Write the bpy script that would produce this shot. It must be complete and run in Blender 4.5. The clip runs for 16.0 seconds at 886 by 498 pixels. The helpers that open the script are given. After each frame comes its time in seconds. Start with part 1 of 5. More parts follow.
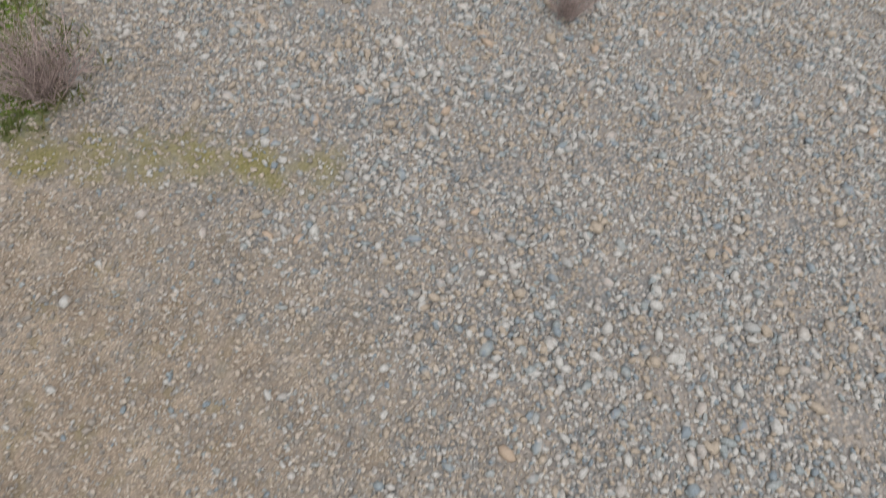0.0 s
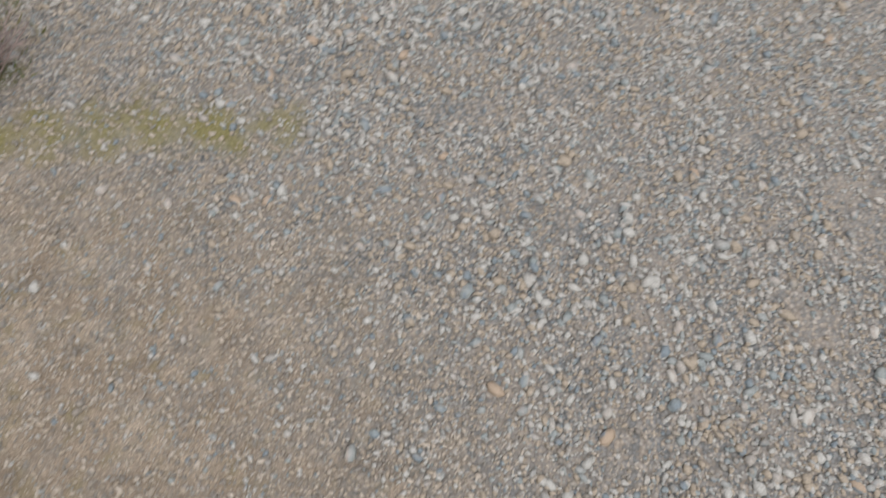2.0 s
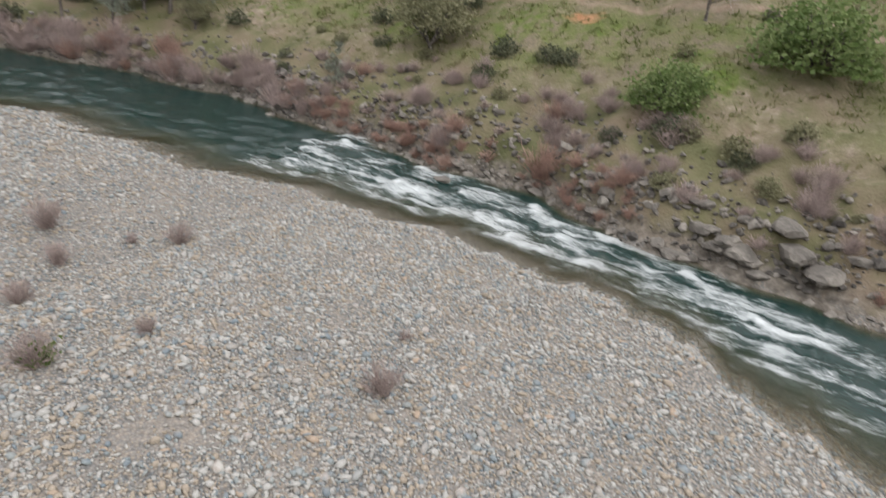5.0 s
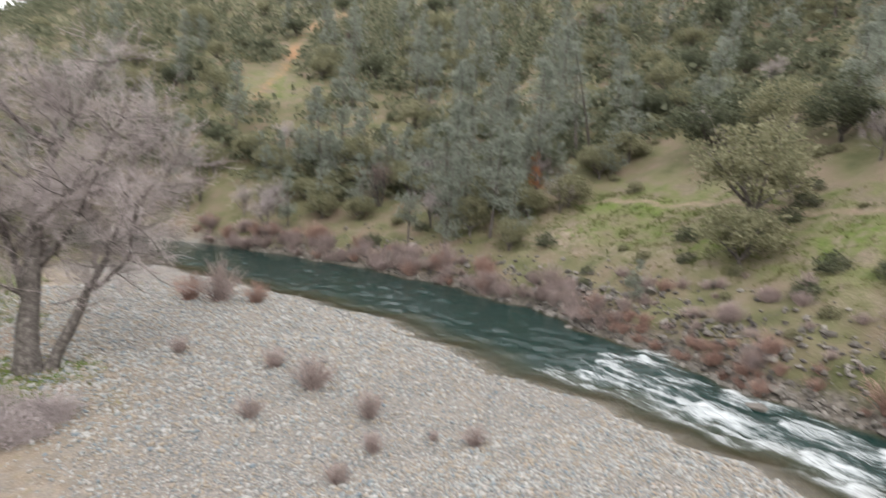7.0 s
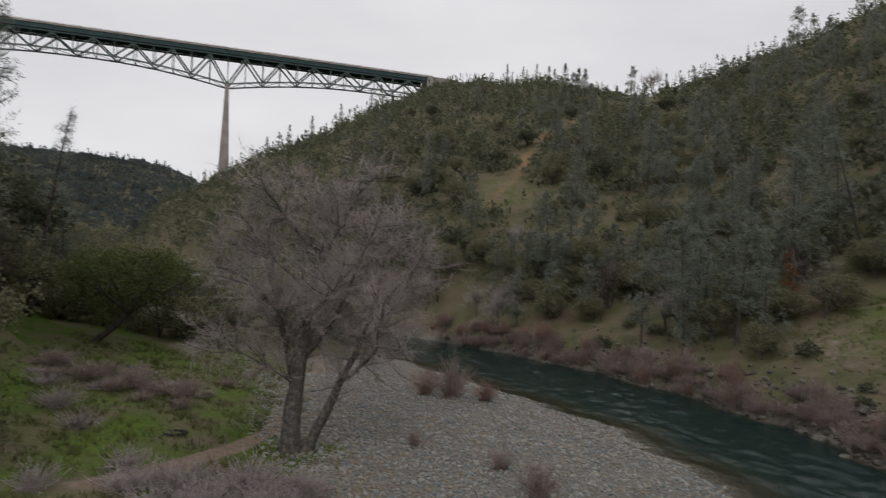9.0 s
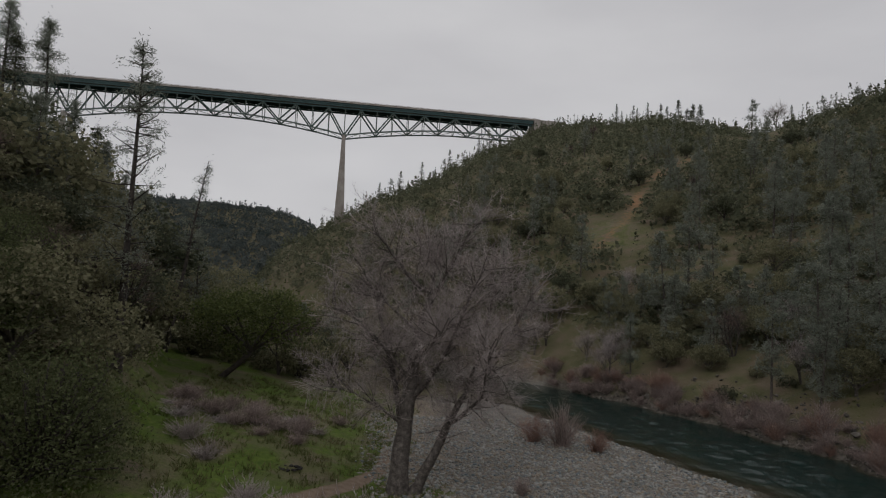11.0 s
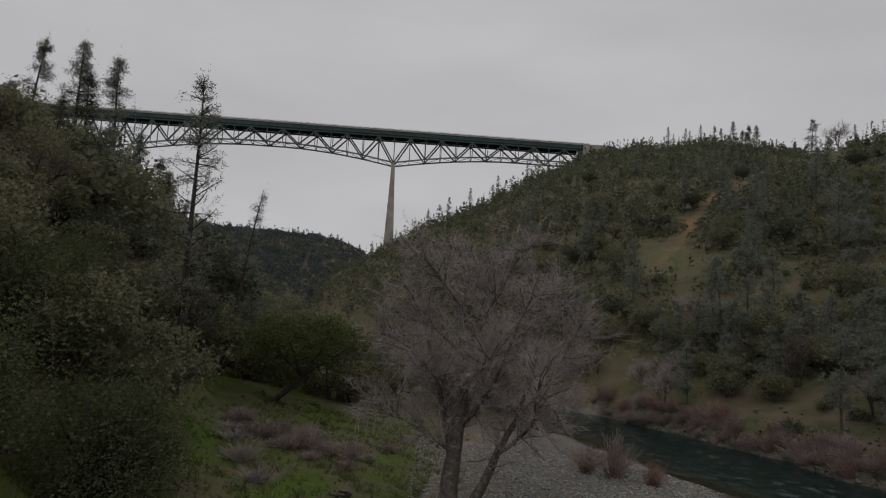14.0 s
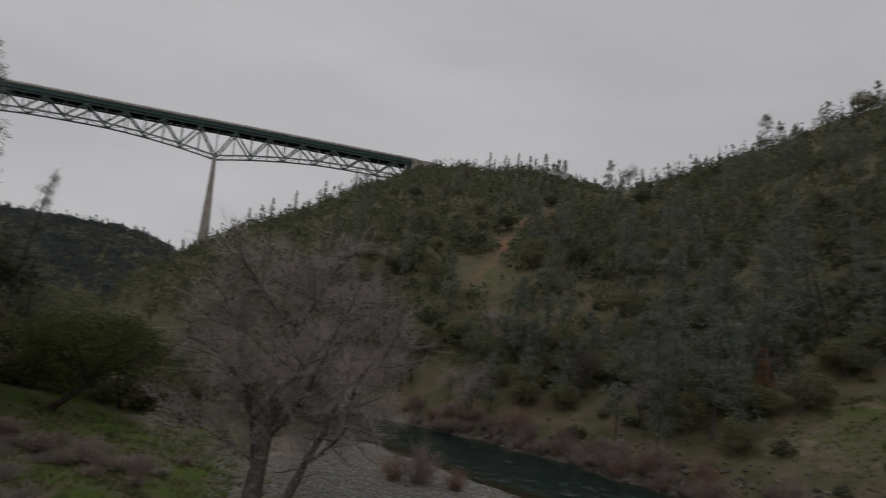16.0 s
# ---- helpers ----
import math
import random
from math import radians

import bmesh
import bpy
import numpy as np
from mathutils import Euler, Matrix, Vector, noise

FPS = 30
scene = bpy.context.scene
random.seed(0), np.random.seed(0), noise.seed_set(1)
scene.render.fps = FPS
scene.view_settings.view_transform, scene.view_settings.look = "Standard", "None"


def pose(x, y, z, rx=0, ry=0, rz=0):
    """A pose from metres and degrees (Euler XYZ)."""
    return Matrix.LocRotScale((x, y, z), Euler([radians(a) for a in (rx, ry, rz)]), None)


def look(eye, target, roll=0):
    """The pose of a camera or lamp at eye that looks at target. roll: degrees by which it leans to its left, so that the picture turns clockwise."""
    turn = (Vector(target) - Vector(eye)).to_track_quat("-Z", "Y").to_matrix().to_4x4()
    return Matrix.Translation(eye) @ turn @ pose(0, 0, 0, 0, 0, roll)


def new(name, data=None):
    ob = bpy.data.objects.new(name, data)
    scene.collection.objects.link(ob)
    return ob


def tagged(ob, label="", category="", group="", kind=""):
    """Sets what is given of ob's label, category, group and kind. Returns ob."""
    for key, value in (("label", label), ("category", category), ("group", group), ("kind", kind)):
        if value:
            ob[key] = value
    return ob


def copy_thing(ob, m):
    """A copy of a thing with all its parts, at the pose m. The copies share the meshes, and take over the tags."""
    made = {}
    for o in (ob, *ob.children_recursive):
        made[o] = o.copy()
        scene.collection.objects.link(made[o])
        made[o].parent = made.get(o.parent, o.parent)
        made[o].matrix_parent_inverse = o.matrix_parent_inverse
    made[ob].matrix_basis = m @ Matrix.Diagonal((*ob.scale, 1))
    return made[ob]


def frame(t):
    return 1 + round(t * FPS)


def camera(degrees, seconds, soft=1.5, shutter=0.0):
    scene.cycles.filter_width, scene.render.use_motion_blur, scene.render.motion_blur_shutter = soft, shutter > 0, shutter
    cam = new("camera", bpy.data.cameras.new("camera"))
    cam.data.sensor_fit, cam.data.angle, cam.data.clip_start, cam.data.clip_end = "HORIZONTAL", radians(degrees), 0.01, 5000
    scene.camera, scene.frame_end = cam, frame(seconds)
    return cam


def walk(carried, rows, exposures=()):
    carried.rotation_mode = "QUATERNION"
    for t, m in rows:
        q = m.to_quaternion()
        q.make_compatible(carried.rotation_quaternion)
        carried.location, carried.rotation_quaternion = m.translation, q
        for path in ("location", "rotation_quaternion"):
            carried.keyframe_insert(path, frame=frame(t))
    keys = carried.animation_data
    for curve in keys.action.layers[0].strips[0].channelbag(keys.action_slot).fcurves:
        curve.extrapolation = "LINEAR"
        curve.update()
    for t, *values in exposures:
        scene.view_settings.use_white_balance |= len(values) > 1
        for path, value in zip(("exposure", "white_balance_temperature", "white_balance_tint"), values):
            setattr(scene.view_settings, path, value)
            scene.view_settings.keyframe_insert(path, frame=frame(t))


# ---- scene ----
cam = camera(71.53, 16.0, soft=1.1, shutter=0.5)
# seconds, then the turn in degrees; the drone hovers in one spot
EYE = (0.0, 0.0, 13.0)
TURNS = [
    (0.0, 27.88, -8.65, -37.76),
    (0.5, 21.15, -7.02, -37.07),
    (1.0, 17.84, -6.08, -37.20),
    (1.5, 18.65, -6.36, -38.96),
    (2.0, 23.80, -8.44, -43.84),
    (2.5, 33.21, -11.13, -51.17),
    (3.0, 44.46, -12.17, -59.32),
    (3.2, 48.32, -12.25, -61.78),
    (5.3, 68.33, -6.59, -58.03),
    (5.5, 69.98, -6.03, -55.50),
    (6.0, 74.12, -4.64, -48.72),
    (6.5, 78.23, -3.48, -41.15),
    (7.0, 83.01, -2.66, -33.74),
    (7.5, 86.96, -2.39, -27.42),
    (8.0, 88.97, -2.07, -22.57),
    (8.5, 90.27, -1.83, -17.91),
    (9.0, 91.52, -2.04, -12.77),
    (9.5, 92.94, -2.27, -8.51),
    (9.7, 93.51, -2.37, -7.10),
    (11.8, 95.43, -2.54, -1.62),
    (12.0, 95.59, -2.57, -1.19),
    (12.5, 96.01, -2.69, -0.28),
    (13.0, 96.45, -2.74, 0.53),
    (13.5, 96.88, -2.80, 1.33),
    (14.0, 97.26, -2.89, 1.71),
    (14.5, 97.58, -3.14, 1.09),
    (15.0, 98.02, -3.55, -1.78),
    (15.5, 98.61, -4.07, -7.63),
    (16.0, 99.12, -4.62, -15.05),
]
EXPOSURES = [(0, 0.75), (1.0, 0.68), (3.0, 0.8), (5.5, 1.08), (7.0, 1.3), (7.5, 1.05), (8.0, 0.45), (8.5, -0.12), (9.0, -0.5), (9.7, -0.75), (12.0, -1.05), (14.5, -1.15), (16.0, -1.2)]
walk(cam, [(t, pose(*EYE, a, b, c)) for t, a, b, c in TURNS], EXPOSURES)

# ---- overcast sky and its weak, wide sun ----
SUN_ELEVATION, SUN_TURN = radians(48), radians(200)
world = bpy.data.worlds.new("overcast_sky")
scene.world = world
world.use_nodes = True
wt = world.node_tree
wt.nodes.clear()
sky = wt.nodes.new("ShaderNodeTexSky")
sky.sky_type, sky.sun_disc = "NISHITA", False
sky.sun_elevation, sky.sun_rotation = SUN_ELEVATION, SUN_TURN
sky_light = wt.nodes.new("ShaderNodeBackground")
sky_light.inputs["Strength"].default_value = 0.06
wt.links.new(sky.outputs[0], sky_light.inputs["Color"])
where = wt.nodes.new("ShaderNodeTexCoord")
stretch = wt.nodes.new("ShaderNodeMapping")
stretch.inputs["Scale"].default_value = (1.6, 1.6, 5.0)
clouds = wt.nodes.new("ShaderNodeTexNoise")
clouds.inputs["Scale"].default_value, clouds.inputs["Detail"].default_value = 1.3, 6.0
tone = wt.nodes.new("ShaderNodeValToRGB")
tone.color_ramp.elements[0].position, tone.color_ramp.elements[0].color = 0.3, (0.88, 0.87, 0.90, 1)
tone.color_ramp.elements[1].position, tone.color_ramp.elements[1].color = 0.72, (1.06, 1.05, 1.07, 1)
cloud_light = wt.nodes.new("ShaderNodeBackground")
cloud_light.inputs["Strength"].default_value = 1.15
both = wt.nodes.new("ShaderNodeMixShader")
both.inputs[0].default_value = 0.92
out = wt.nodes.new("ShaderNodeOutputWorld")
wt.links.new(where.outputs["Generated"], stretch.inputs["Vector"])
wt.links.new(stretch.outputs[0], clouds.inputs["Vector"])
wt.links.new(clouds.outputs[0], tone.inputs[0])
wt.links.new(tone.outputs[0], cloud_light.inputs["Color"])
wt.links.new(sky_light.outputs[0], both.inputs[1])
wt.links.new(cloud_light.outputs[0], both.inputs[2])
wt.links.new(both.outputs[0], out.inputs["Surface"])
sun = new("sun", bpy.data.lights.new("sun", "SUN"))
sun.data.energy, sun.data.angle, sun.data.color = 0.5, radians(25), (1.0, 0.96, 0.9)
sun.matrix_world = look((0, 0, 80), (0 - 80 * math.sin(SUN_TURN) / math.tan(SUN_ELEVATION), 0 - 80 * math.cos(SUN_TURN) / math.tan(SUN_ELEVATION), 0))
# ---- materials ----
def material(name, colours, scale=4.0, rough=0.85, bump=0.3, metal=0.0, detail=6.0, per_object=0.0, per_island=0.0, fine=40.0, leaf=False):
    """Two scales of mottling between the given colours, fine relief, and a spread of brightness from piece to piece."""
    m = bpy.data.materials.new(name)
    m.use_nodes = True
    nt = m.node_tree
    b = nt.nodes["Principled BSDF"]
    b.inputs["Roughness"].default_value, b.inputs["Metallic"].default_value = rough, metal
    if leaf:
        b.inputs["Specular IOR Level"].default_value = 0.2
    tc = nt.nodes.new("ShaderNodeTexCoord")
    n1 = nt.nodes.new("ShaderNodeTexNoise")
    n1.inputs["Scale"].default_value, n1.inputs["Detail"].default_value = scale, detail
    nt.links.new(tc.outputs["Object"], n1.inputs["Vector"])
    ramp = nt.nodes.new("ShaderNodeValToRGB")
    els = ramp.color_ramp.elements
    while len(els) < len(colours):
        els.new(0.5)
    for k, c in enumerate(colours):
        els[k].position = 0.28 + 0.44 * k / max(1, len(colours) - 1)
        els[k].color = (*c, 1)
    last = n1.outputs[0]
    if per_object or per_island:
        add = nt.nodes.new("ShaderNodeMath")
        add.operation = "MULTIPLY_ADD"
        if per_object:
            rnd = nt.nodes.new("ShaderNodeObjectInfo").outputs["Random"]
        else:
            rnd = nt.nodes.new("ShaderNodeNewGeometry").outputs["Random Per Island"]
        nt.links.new(rnd, add.inputs[0])
        add.inputs[1].default_value = per_object or per_island
        off = nt.nodes.new("ShaderNodeMath")
        off.operation = "ADD"
        nt.links.new(n1.outputs[0], off.inputs[0])
        off.inputs[1].default_value = -0.5 * (per_object or per_island)
        nt.links.new(off.outputs[0], add.inputs[2])
        last = add.outputs[0]
    nt.links.new(last, ramp.inputs[0])
    n2 = nt.nodes.new("ShaderNodeTexNoise")
    n2.inputs["Scale"].default_value, n2.inputs["Detail"].default_value = fine, 3.0
    nt.links.new(tc.outputs["Object"], n2.inputs["Vector"])
    grain = nt.nodes.new("ShaderNodeMixRGB")
    grain.blend_type = "OVERLAY"
    grain.inputs[0].default_value = 0.5
    nt.links.new(ramp.outputs[0], grain.inputs[1])
    nt.links.new(n2.outputs[0], grain.inputs[2])
    nt.links.new(grain.outputs[0], b.inputs["Base Color"])
    if leaf:
        thin = nt.nodes.new("ShaderNodeBsdfTranslucent")
        nt.links.new(grain.outputs[0], thin.inputs["Color"])
        share = nt.nodes.new("ShaderNodeMixShader")
        share.inputs[0].default_value = 0.5
        nt.links.new(b.outputs[0], share.inputs[1])
        nt.links.new(thin.outputs[0], share.inputs[2])
        nt.links.new(share.outputs[0], nt.nodes["Material Output"].inputs["Surface"])
    if bump:
        bp = nt.nodes.new("ShaderNodeBump")
        bp.inputs["Strength"].default_value, bp.inputs["Distance"].default_value = bump, 0.05
        nt.links.new(n2.outputs[0], bp.inputs["Height"])
        nt.links.new(bp.outputs[0], b.inputs["Normal"])
    return m


STONE = material("river_stone", [(0.26, 0.22, 0.17), (0.135, 0.165, 0.185), (0.19, 0.212, 0.208), (0.235, 0.24, 0.23), (0.27, 0.247, 0.22), (0.315, 0.31, 0.288)], 0.6, 0.75, 0.15, per_island=0.85, fine=30)
STONE_PIECE = material("large_river_stone", [(0.29, 0.225, 0.165), (0.145, 0.175, 0.20), (0.195, 0.215, 0.21), (0.24, 0.24, 0.23), (0.29, 0.255, 0.225), (0.36, 0.345, 0.315)], 0.9, 0.75, 0.15, per_object=0.6, fine=30)
ROCK = material("bank_rock", [(0.05, 0.045, 0.04), (0.11, 0.099, 0.086), (0.20, 0.182, 0.158)], 1.2, 0.9, 0.6, per_island=0.4, fine=12)
BARK_PALE = material("grey_bark", [(0.05, 0.043, 0.038), (0.115, 0.10, 0.09), (0.20, 0.178, 0.162)], 3.5, 0.95, 1.0, fine=14)
BARK_MID = material("grey_brown_bark", [(0.05, 0.042, 0.036), (0.10, 0.085, 0.074), (0.155, 0.135, 0.12)], 3.0, 0.95, 0.6, fine=30)
BARK_DARK = material("dark_bark", [(0.025, 0.022, 0.02), (0.06, 0.05, 0.045), (0.10, 0.085, 0.07)], 3.0, 0.95, 0.6, fine=30)
TWIG = material("bare_twigs", [(0.27, 0.23, 0.22), (0.40, 0.345, 0.335), (0.50, 0.44, 0.43)], 1.0, 0.9, 0.0, per_island=0.3)
TWIG_RED = material("willow_twigs", [(0.21, 0.125, 0.095), (0.31, 0.195, 0.155), (0.39, 0.275, 0.225)], 1.0, 0.9, 0.0, per_island=0.4)
TWIG_BROWN = material("shrub_twigs", [(0.20, 0.155, 0.14), (0.31, 0.24, 0.22), (0.42, 0.34, 0.315)], 1.0, 0.9, 0.0, per_island=0.4)
LEAF_OAK = material("oak_leaves", [(0.05, 0.068, 0.022), (0.105, 0.128, 0.042), (0.17, 0.19, 0.07)], 0.7, 0.6, 0.0, per_island=0.4, leaf=True)
LEAF_BRIGHT = material("spring_leaves", [(0.085, 0.13, 0.04), (0.145, 0.20, 0.07), (0.215, 0.265, 0.115)], 0.7, 0.6, 0.0, per_island=0.4, leaf=True)
LEAF_PINE = material("pine_needles", [(0.145, 0.164, 0.130), (0.240, 0.264, 0.216), (0.320, 0.343, 0.286)], 0.7, 0.65, 0.0, per_island=0.4, leaf=True)
LEAF_GREY = material("brush_leaves", [(0.135, 0.137, 0.078), (0.227, 0.223, 0.134), (0.324, 0.309, 0.199)], 0.7, 0.7, 0.0, per_island=0.4, leaf=True)
# bridge greens: darkest for girders and top chord, middle for diagonals, then pale
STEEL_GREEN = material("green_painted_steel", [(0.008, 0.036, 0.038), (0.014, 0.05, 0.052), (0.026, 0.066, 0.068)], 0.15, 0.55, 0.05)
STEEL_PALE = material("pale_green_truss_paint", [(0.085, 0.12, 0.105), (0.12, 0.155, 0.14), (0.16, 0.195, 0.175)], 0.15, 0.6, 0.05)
STEEL_MID = material("mid_green_truss_paint", [(0.035, 0.07, 0.062), (0.055, 0.09, 0.08), (0.08, 0.115, 0.1)], 0.15, 0.6, 0.05)
CONCRETE = material("weathered_concrete", [(0.24, 0.21, 0.19), (0.33, 0.30, 0.275), (0.42, 0.39, 0.36)], 0.12, 0.9, 0.2, fine=3)
STEEL_DARK = material("dark_grey_beam_paint", [(0.012, 0.013, 0.012), (0.02, 0.021, 0.019), (0.03, 0.03, 0.028)], 2.0, 0.6, 0.1)
LEAF_DARK = material("dark_live_oak_leaves", [(0.054, 0.065, 0.040), (0.099, 0.111, 0.069), (0.157, 0.164, 0.103)], 0.7, 0.55, 0.0, per_island=0.4, leaf=True)
LEAF_RUST = material("dead_rust_needles", [(0.22, 0.09, 0.04), (0.32, 0.14, 0.06), (0.40, 0.20, 0.10)], 0.7, 0.8, 0.0, per_island=0.4, leaf=True)
LEAF_FAR = material("far_brush", [(0.081, 0.092, 0.058), (0.138, 0.148, 0.096), (0.205, 0.208, 0.136)], 0.16, 0.75, 0.0, per_island=0.4, leaf=True)
# distance haze is mixed into this base colour: paler and bluer than the leaves
LEAF_RANGE = material("hazed_conifer_canopy", [(0.066, 0.085, 0.08), (0.10, 0.12, 0.115), (0.14, 0.156, 0.15)], 0.01, 0.8, 0.0, per_island=0.4, leaf=True)
LEAF_OLIVE = material("willow_brush_leaves", [(0.07, 0.086, 0.038), (0.128, 0.148, 0.068), (0.195, 0.212, 0.11)], 0.7, 0.7, 0.0, per_island=0.4, leaf=True)
TWIG_DARK = material("dark_bare_twigs", [(0.09, 0.065, 0.055), (0.15, 0.11, 0.095), (0.22, 0.165, 0.14)], 1.0, 0.9, 0.0, per_island=0.4)
CHAR = material("burnt_black_ring", [(0.008, 0.008, 0.008), (0.02, 0.018, 0.016), (0.05, 0.045, 0.04)], 3.0, 0.95, 0.5)
# the beam's lip, a little over twice as bright as its plate
STEEL_EDGE = material("paler_grey_lip_paint", [(0.03, 0.029, 0.026), (0.045, 0.043, 0.04), (0.07, 0.066, 0.06)], 3.0, 0.65, 0.1)
GRASS_BLADES = material("grass_blades", [(0.085, 0.11, 0.03), (0.145, 0.16, 0.06), (0.22, 0.20, 0.11)], 0.25, 0.7, 0.0, per_island=0.45, leaf=True)
STONE_TAN = material("tan_gravel", [(0.17, 0.155, 0.135), (0.215, 0.19, 0.16), (0.25, 0.215, 0.17), (0.28, 0.235, 0.18), (0.33, 0.29, 0.24)], 0.6, 0.8, 0.15, per_island=0.85, fine=30)
# ---- the lie of the land ----
BANK_Y = [-60, -20, -9, -6, 0, 6, 13, 22, 33, 48, 61, 66, 80, 100, 120, 160, 260, 400, 700]
BANK_NEAR = [-12, 8, 17.6, 21, 25.4, 28, 28.5, 28.5, 26.3, 26.4, 22.2, 20.4, 15.5, 8, -2, -24, -72, -130, -230]
BANK_FAR = [12, 28, 35, 34.5, 34.6, 36.7, 39.2, 40.2, 41.6, 43.4, 42, 41, 37.2, 28.5, 17, -8, -56, -112, -205]
RIDGE_EAST = [(-14, 600, 3), (-9, 480, 6), (-4.6, 500, 8.6), (1, 520, 11.3), (6, 560, 13.8), (11, 640, 16.0), (16, 610, 16.7), (21, 570, 16.7), (25.5, 510, 16.0),
              (29.4, 450, 15.2), (33, 420, 16.0), (36, 400, 16.7), (42.5, 385, 18.7), (47, 380, 19.8), (51, 370, 20.6), (60, 350, 22), (75, 330, 23), (90, 320, 23), (180, 250, 15)]
RIDGE_NORTH = [(-60, 6), (-30, 7.5), (-20, 8.4), (-14, 8.2), (-9, 6.6), (0, 5), (30, 4), (60, 3)]
WATER = -0.55


def near_bank(y):
    return np.interp(y, BANK_Y, BANK_NEAR) + 0.45 * np.sin(y * 0.55) + 0.3 * np.sin(y * 1.3 + 1) + 0.22 * np.sin(y * 2.9 + 2) + 0.14 * np.sin(y * 5.3)


def far_bank(y):
    return np.interp(y, BANK_Y, BANK_FAR) + 0.6 * np.sin(y * 0.41 + 2) + 0.35 * np.sin(y * 1.1)


def smooth(v, a, b):
    s = np.clip((v - a) / (b - a), 0, 1)
    return s * s * (3 - 2 * s)


def waves(x, y, size, seed):
    """Cheap rolling noise in -1..1, from a few turned sines."""
    rng = np.random.RandomState(seed)
    total = 0
    for k in range(7):
        a, p = rng.uniform(0, 6.28), rng.uniform(0, 6.28)
        f = 6.28 / size * rng.uniform(0.5, 1.9)
        total = total + np.sin(f * (x * np.cos(a) + y * np.sin(a)) + p + 1.3 * np.sin(0.37 * f * (x * np.sin(a) - y * np.cos(a)) + k))
    return total / 4.5


def height(x, y):
    x, y = np.asarray(x, float), np.asarray(y, float)
    r, az = np.hypot(x, y), np.degrees(np.arctan2(x, y))
    dn, df = near_bank(y) - x, x - far_bank(y)
    # gravel bar, then the grassy terrace behind it
    back = np.maximum(0, -1.5 - x)
    bar = WATER - 0.15 + (0.15 - WATER) * smooth(dn, -0.6, 2.2) + 0.06 * waves(x, y, 7, 1) * smooth(dn, 2, 6)
    bar = bar + 0.2 * np.minimum(40, np.maximum(0, back - 1.5)) * smooth(y, 5, 40) + 0.12 * waves(x, y, 9, 2) * smooth(back, 0, 6)
    slope = np.maximum(0, dn - 46 - 10 * smooth(-y, -30, 20))
    west = bar + 90 * (1 - np.exp(-slope * 0.72 / 90)) + 1.2 * waves(x, y, 30, 3) * smooth(slope, 0, 30)
    # the hill across the river
    t = np.array(RIDGE_EAST)
    rr, el = np.interp(az, t[:, 0], t[:, 1]), np.interp(az, t[:, 0], t[:, 2])
    top = 13 + rr * np.tan(np.radians(el))
    d_top = rr * np.sin(np.radians(az)) - far_bank(rr * np.cos(np.radians(az)))
    u = np.maximum(0, df) / np.maximum(40, d_top)
    rise = np.where(u < 1, u, 1 - 0.25 * (u - 1))
    east = WATER - 0.2 + 1.5 * smooth(df, -0.3, 2.5) + 0.35 * waves(x, y, 3, 4) * smooth(df, 0.5, 3) * smooth(-df, -16, -8)
    east = east + (top - 1) * np.maximum(rise, -0.2) + (0.4 * waves(x, y, 14, 5) + 3.0 * waves(x, y, 110, 6)) * smooth(u, 0.1, 0.5)
    bed = WATER - 0.2 - 1.1 * smooth(np.minimum(-dn, -df), 0.5, 5)
    z = np.where(dn > -0.5, west, np.where(df > -0.3, east, bed))
    # far range that closes the canyon
    t = np.array(RIDGE_NORTH)
    far = 1700 * np.tan(np.radians(np.interp(az, t[:, 0], t[:, 1])))
    v = (r - 900) / 800
    z = np.where(r > 900, np.maximum(z * np.maximum(0, 1 - v), far * np.minimum(v, 1) + 12 * waves(x, y, 300, 7) * np.clip(v, 0, 1)), z)
    return z


def ground_at(x, y):
    return float(height(x, y))


def mesh_from(name, verts, faces, mat, smooth_shade=True):
    me = bpy.data.meshes.new(name)
    me.from_pydata(verts, [], faces)
    me.materials.append(mat)
    if smooth_shade:
        me.polygons.foreach_set("use_smooth", np.ones(len(me.polygons), bool))
    me.update()
    return me


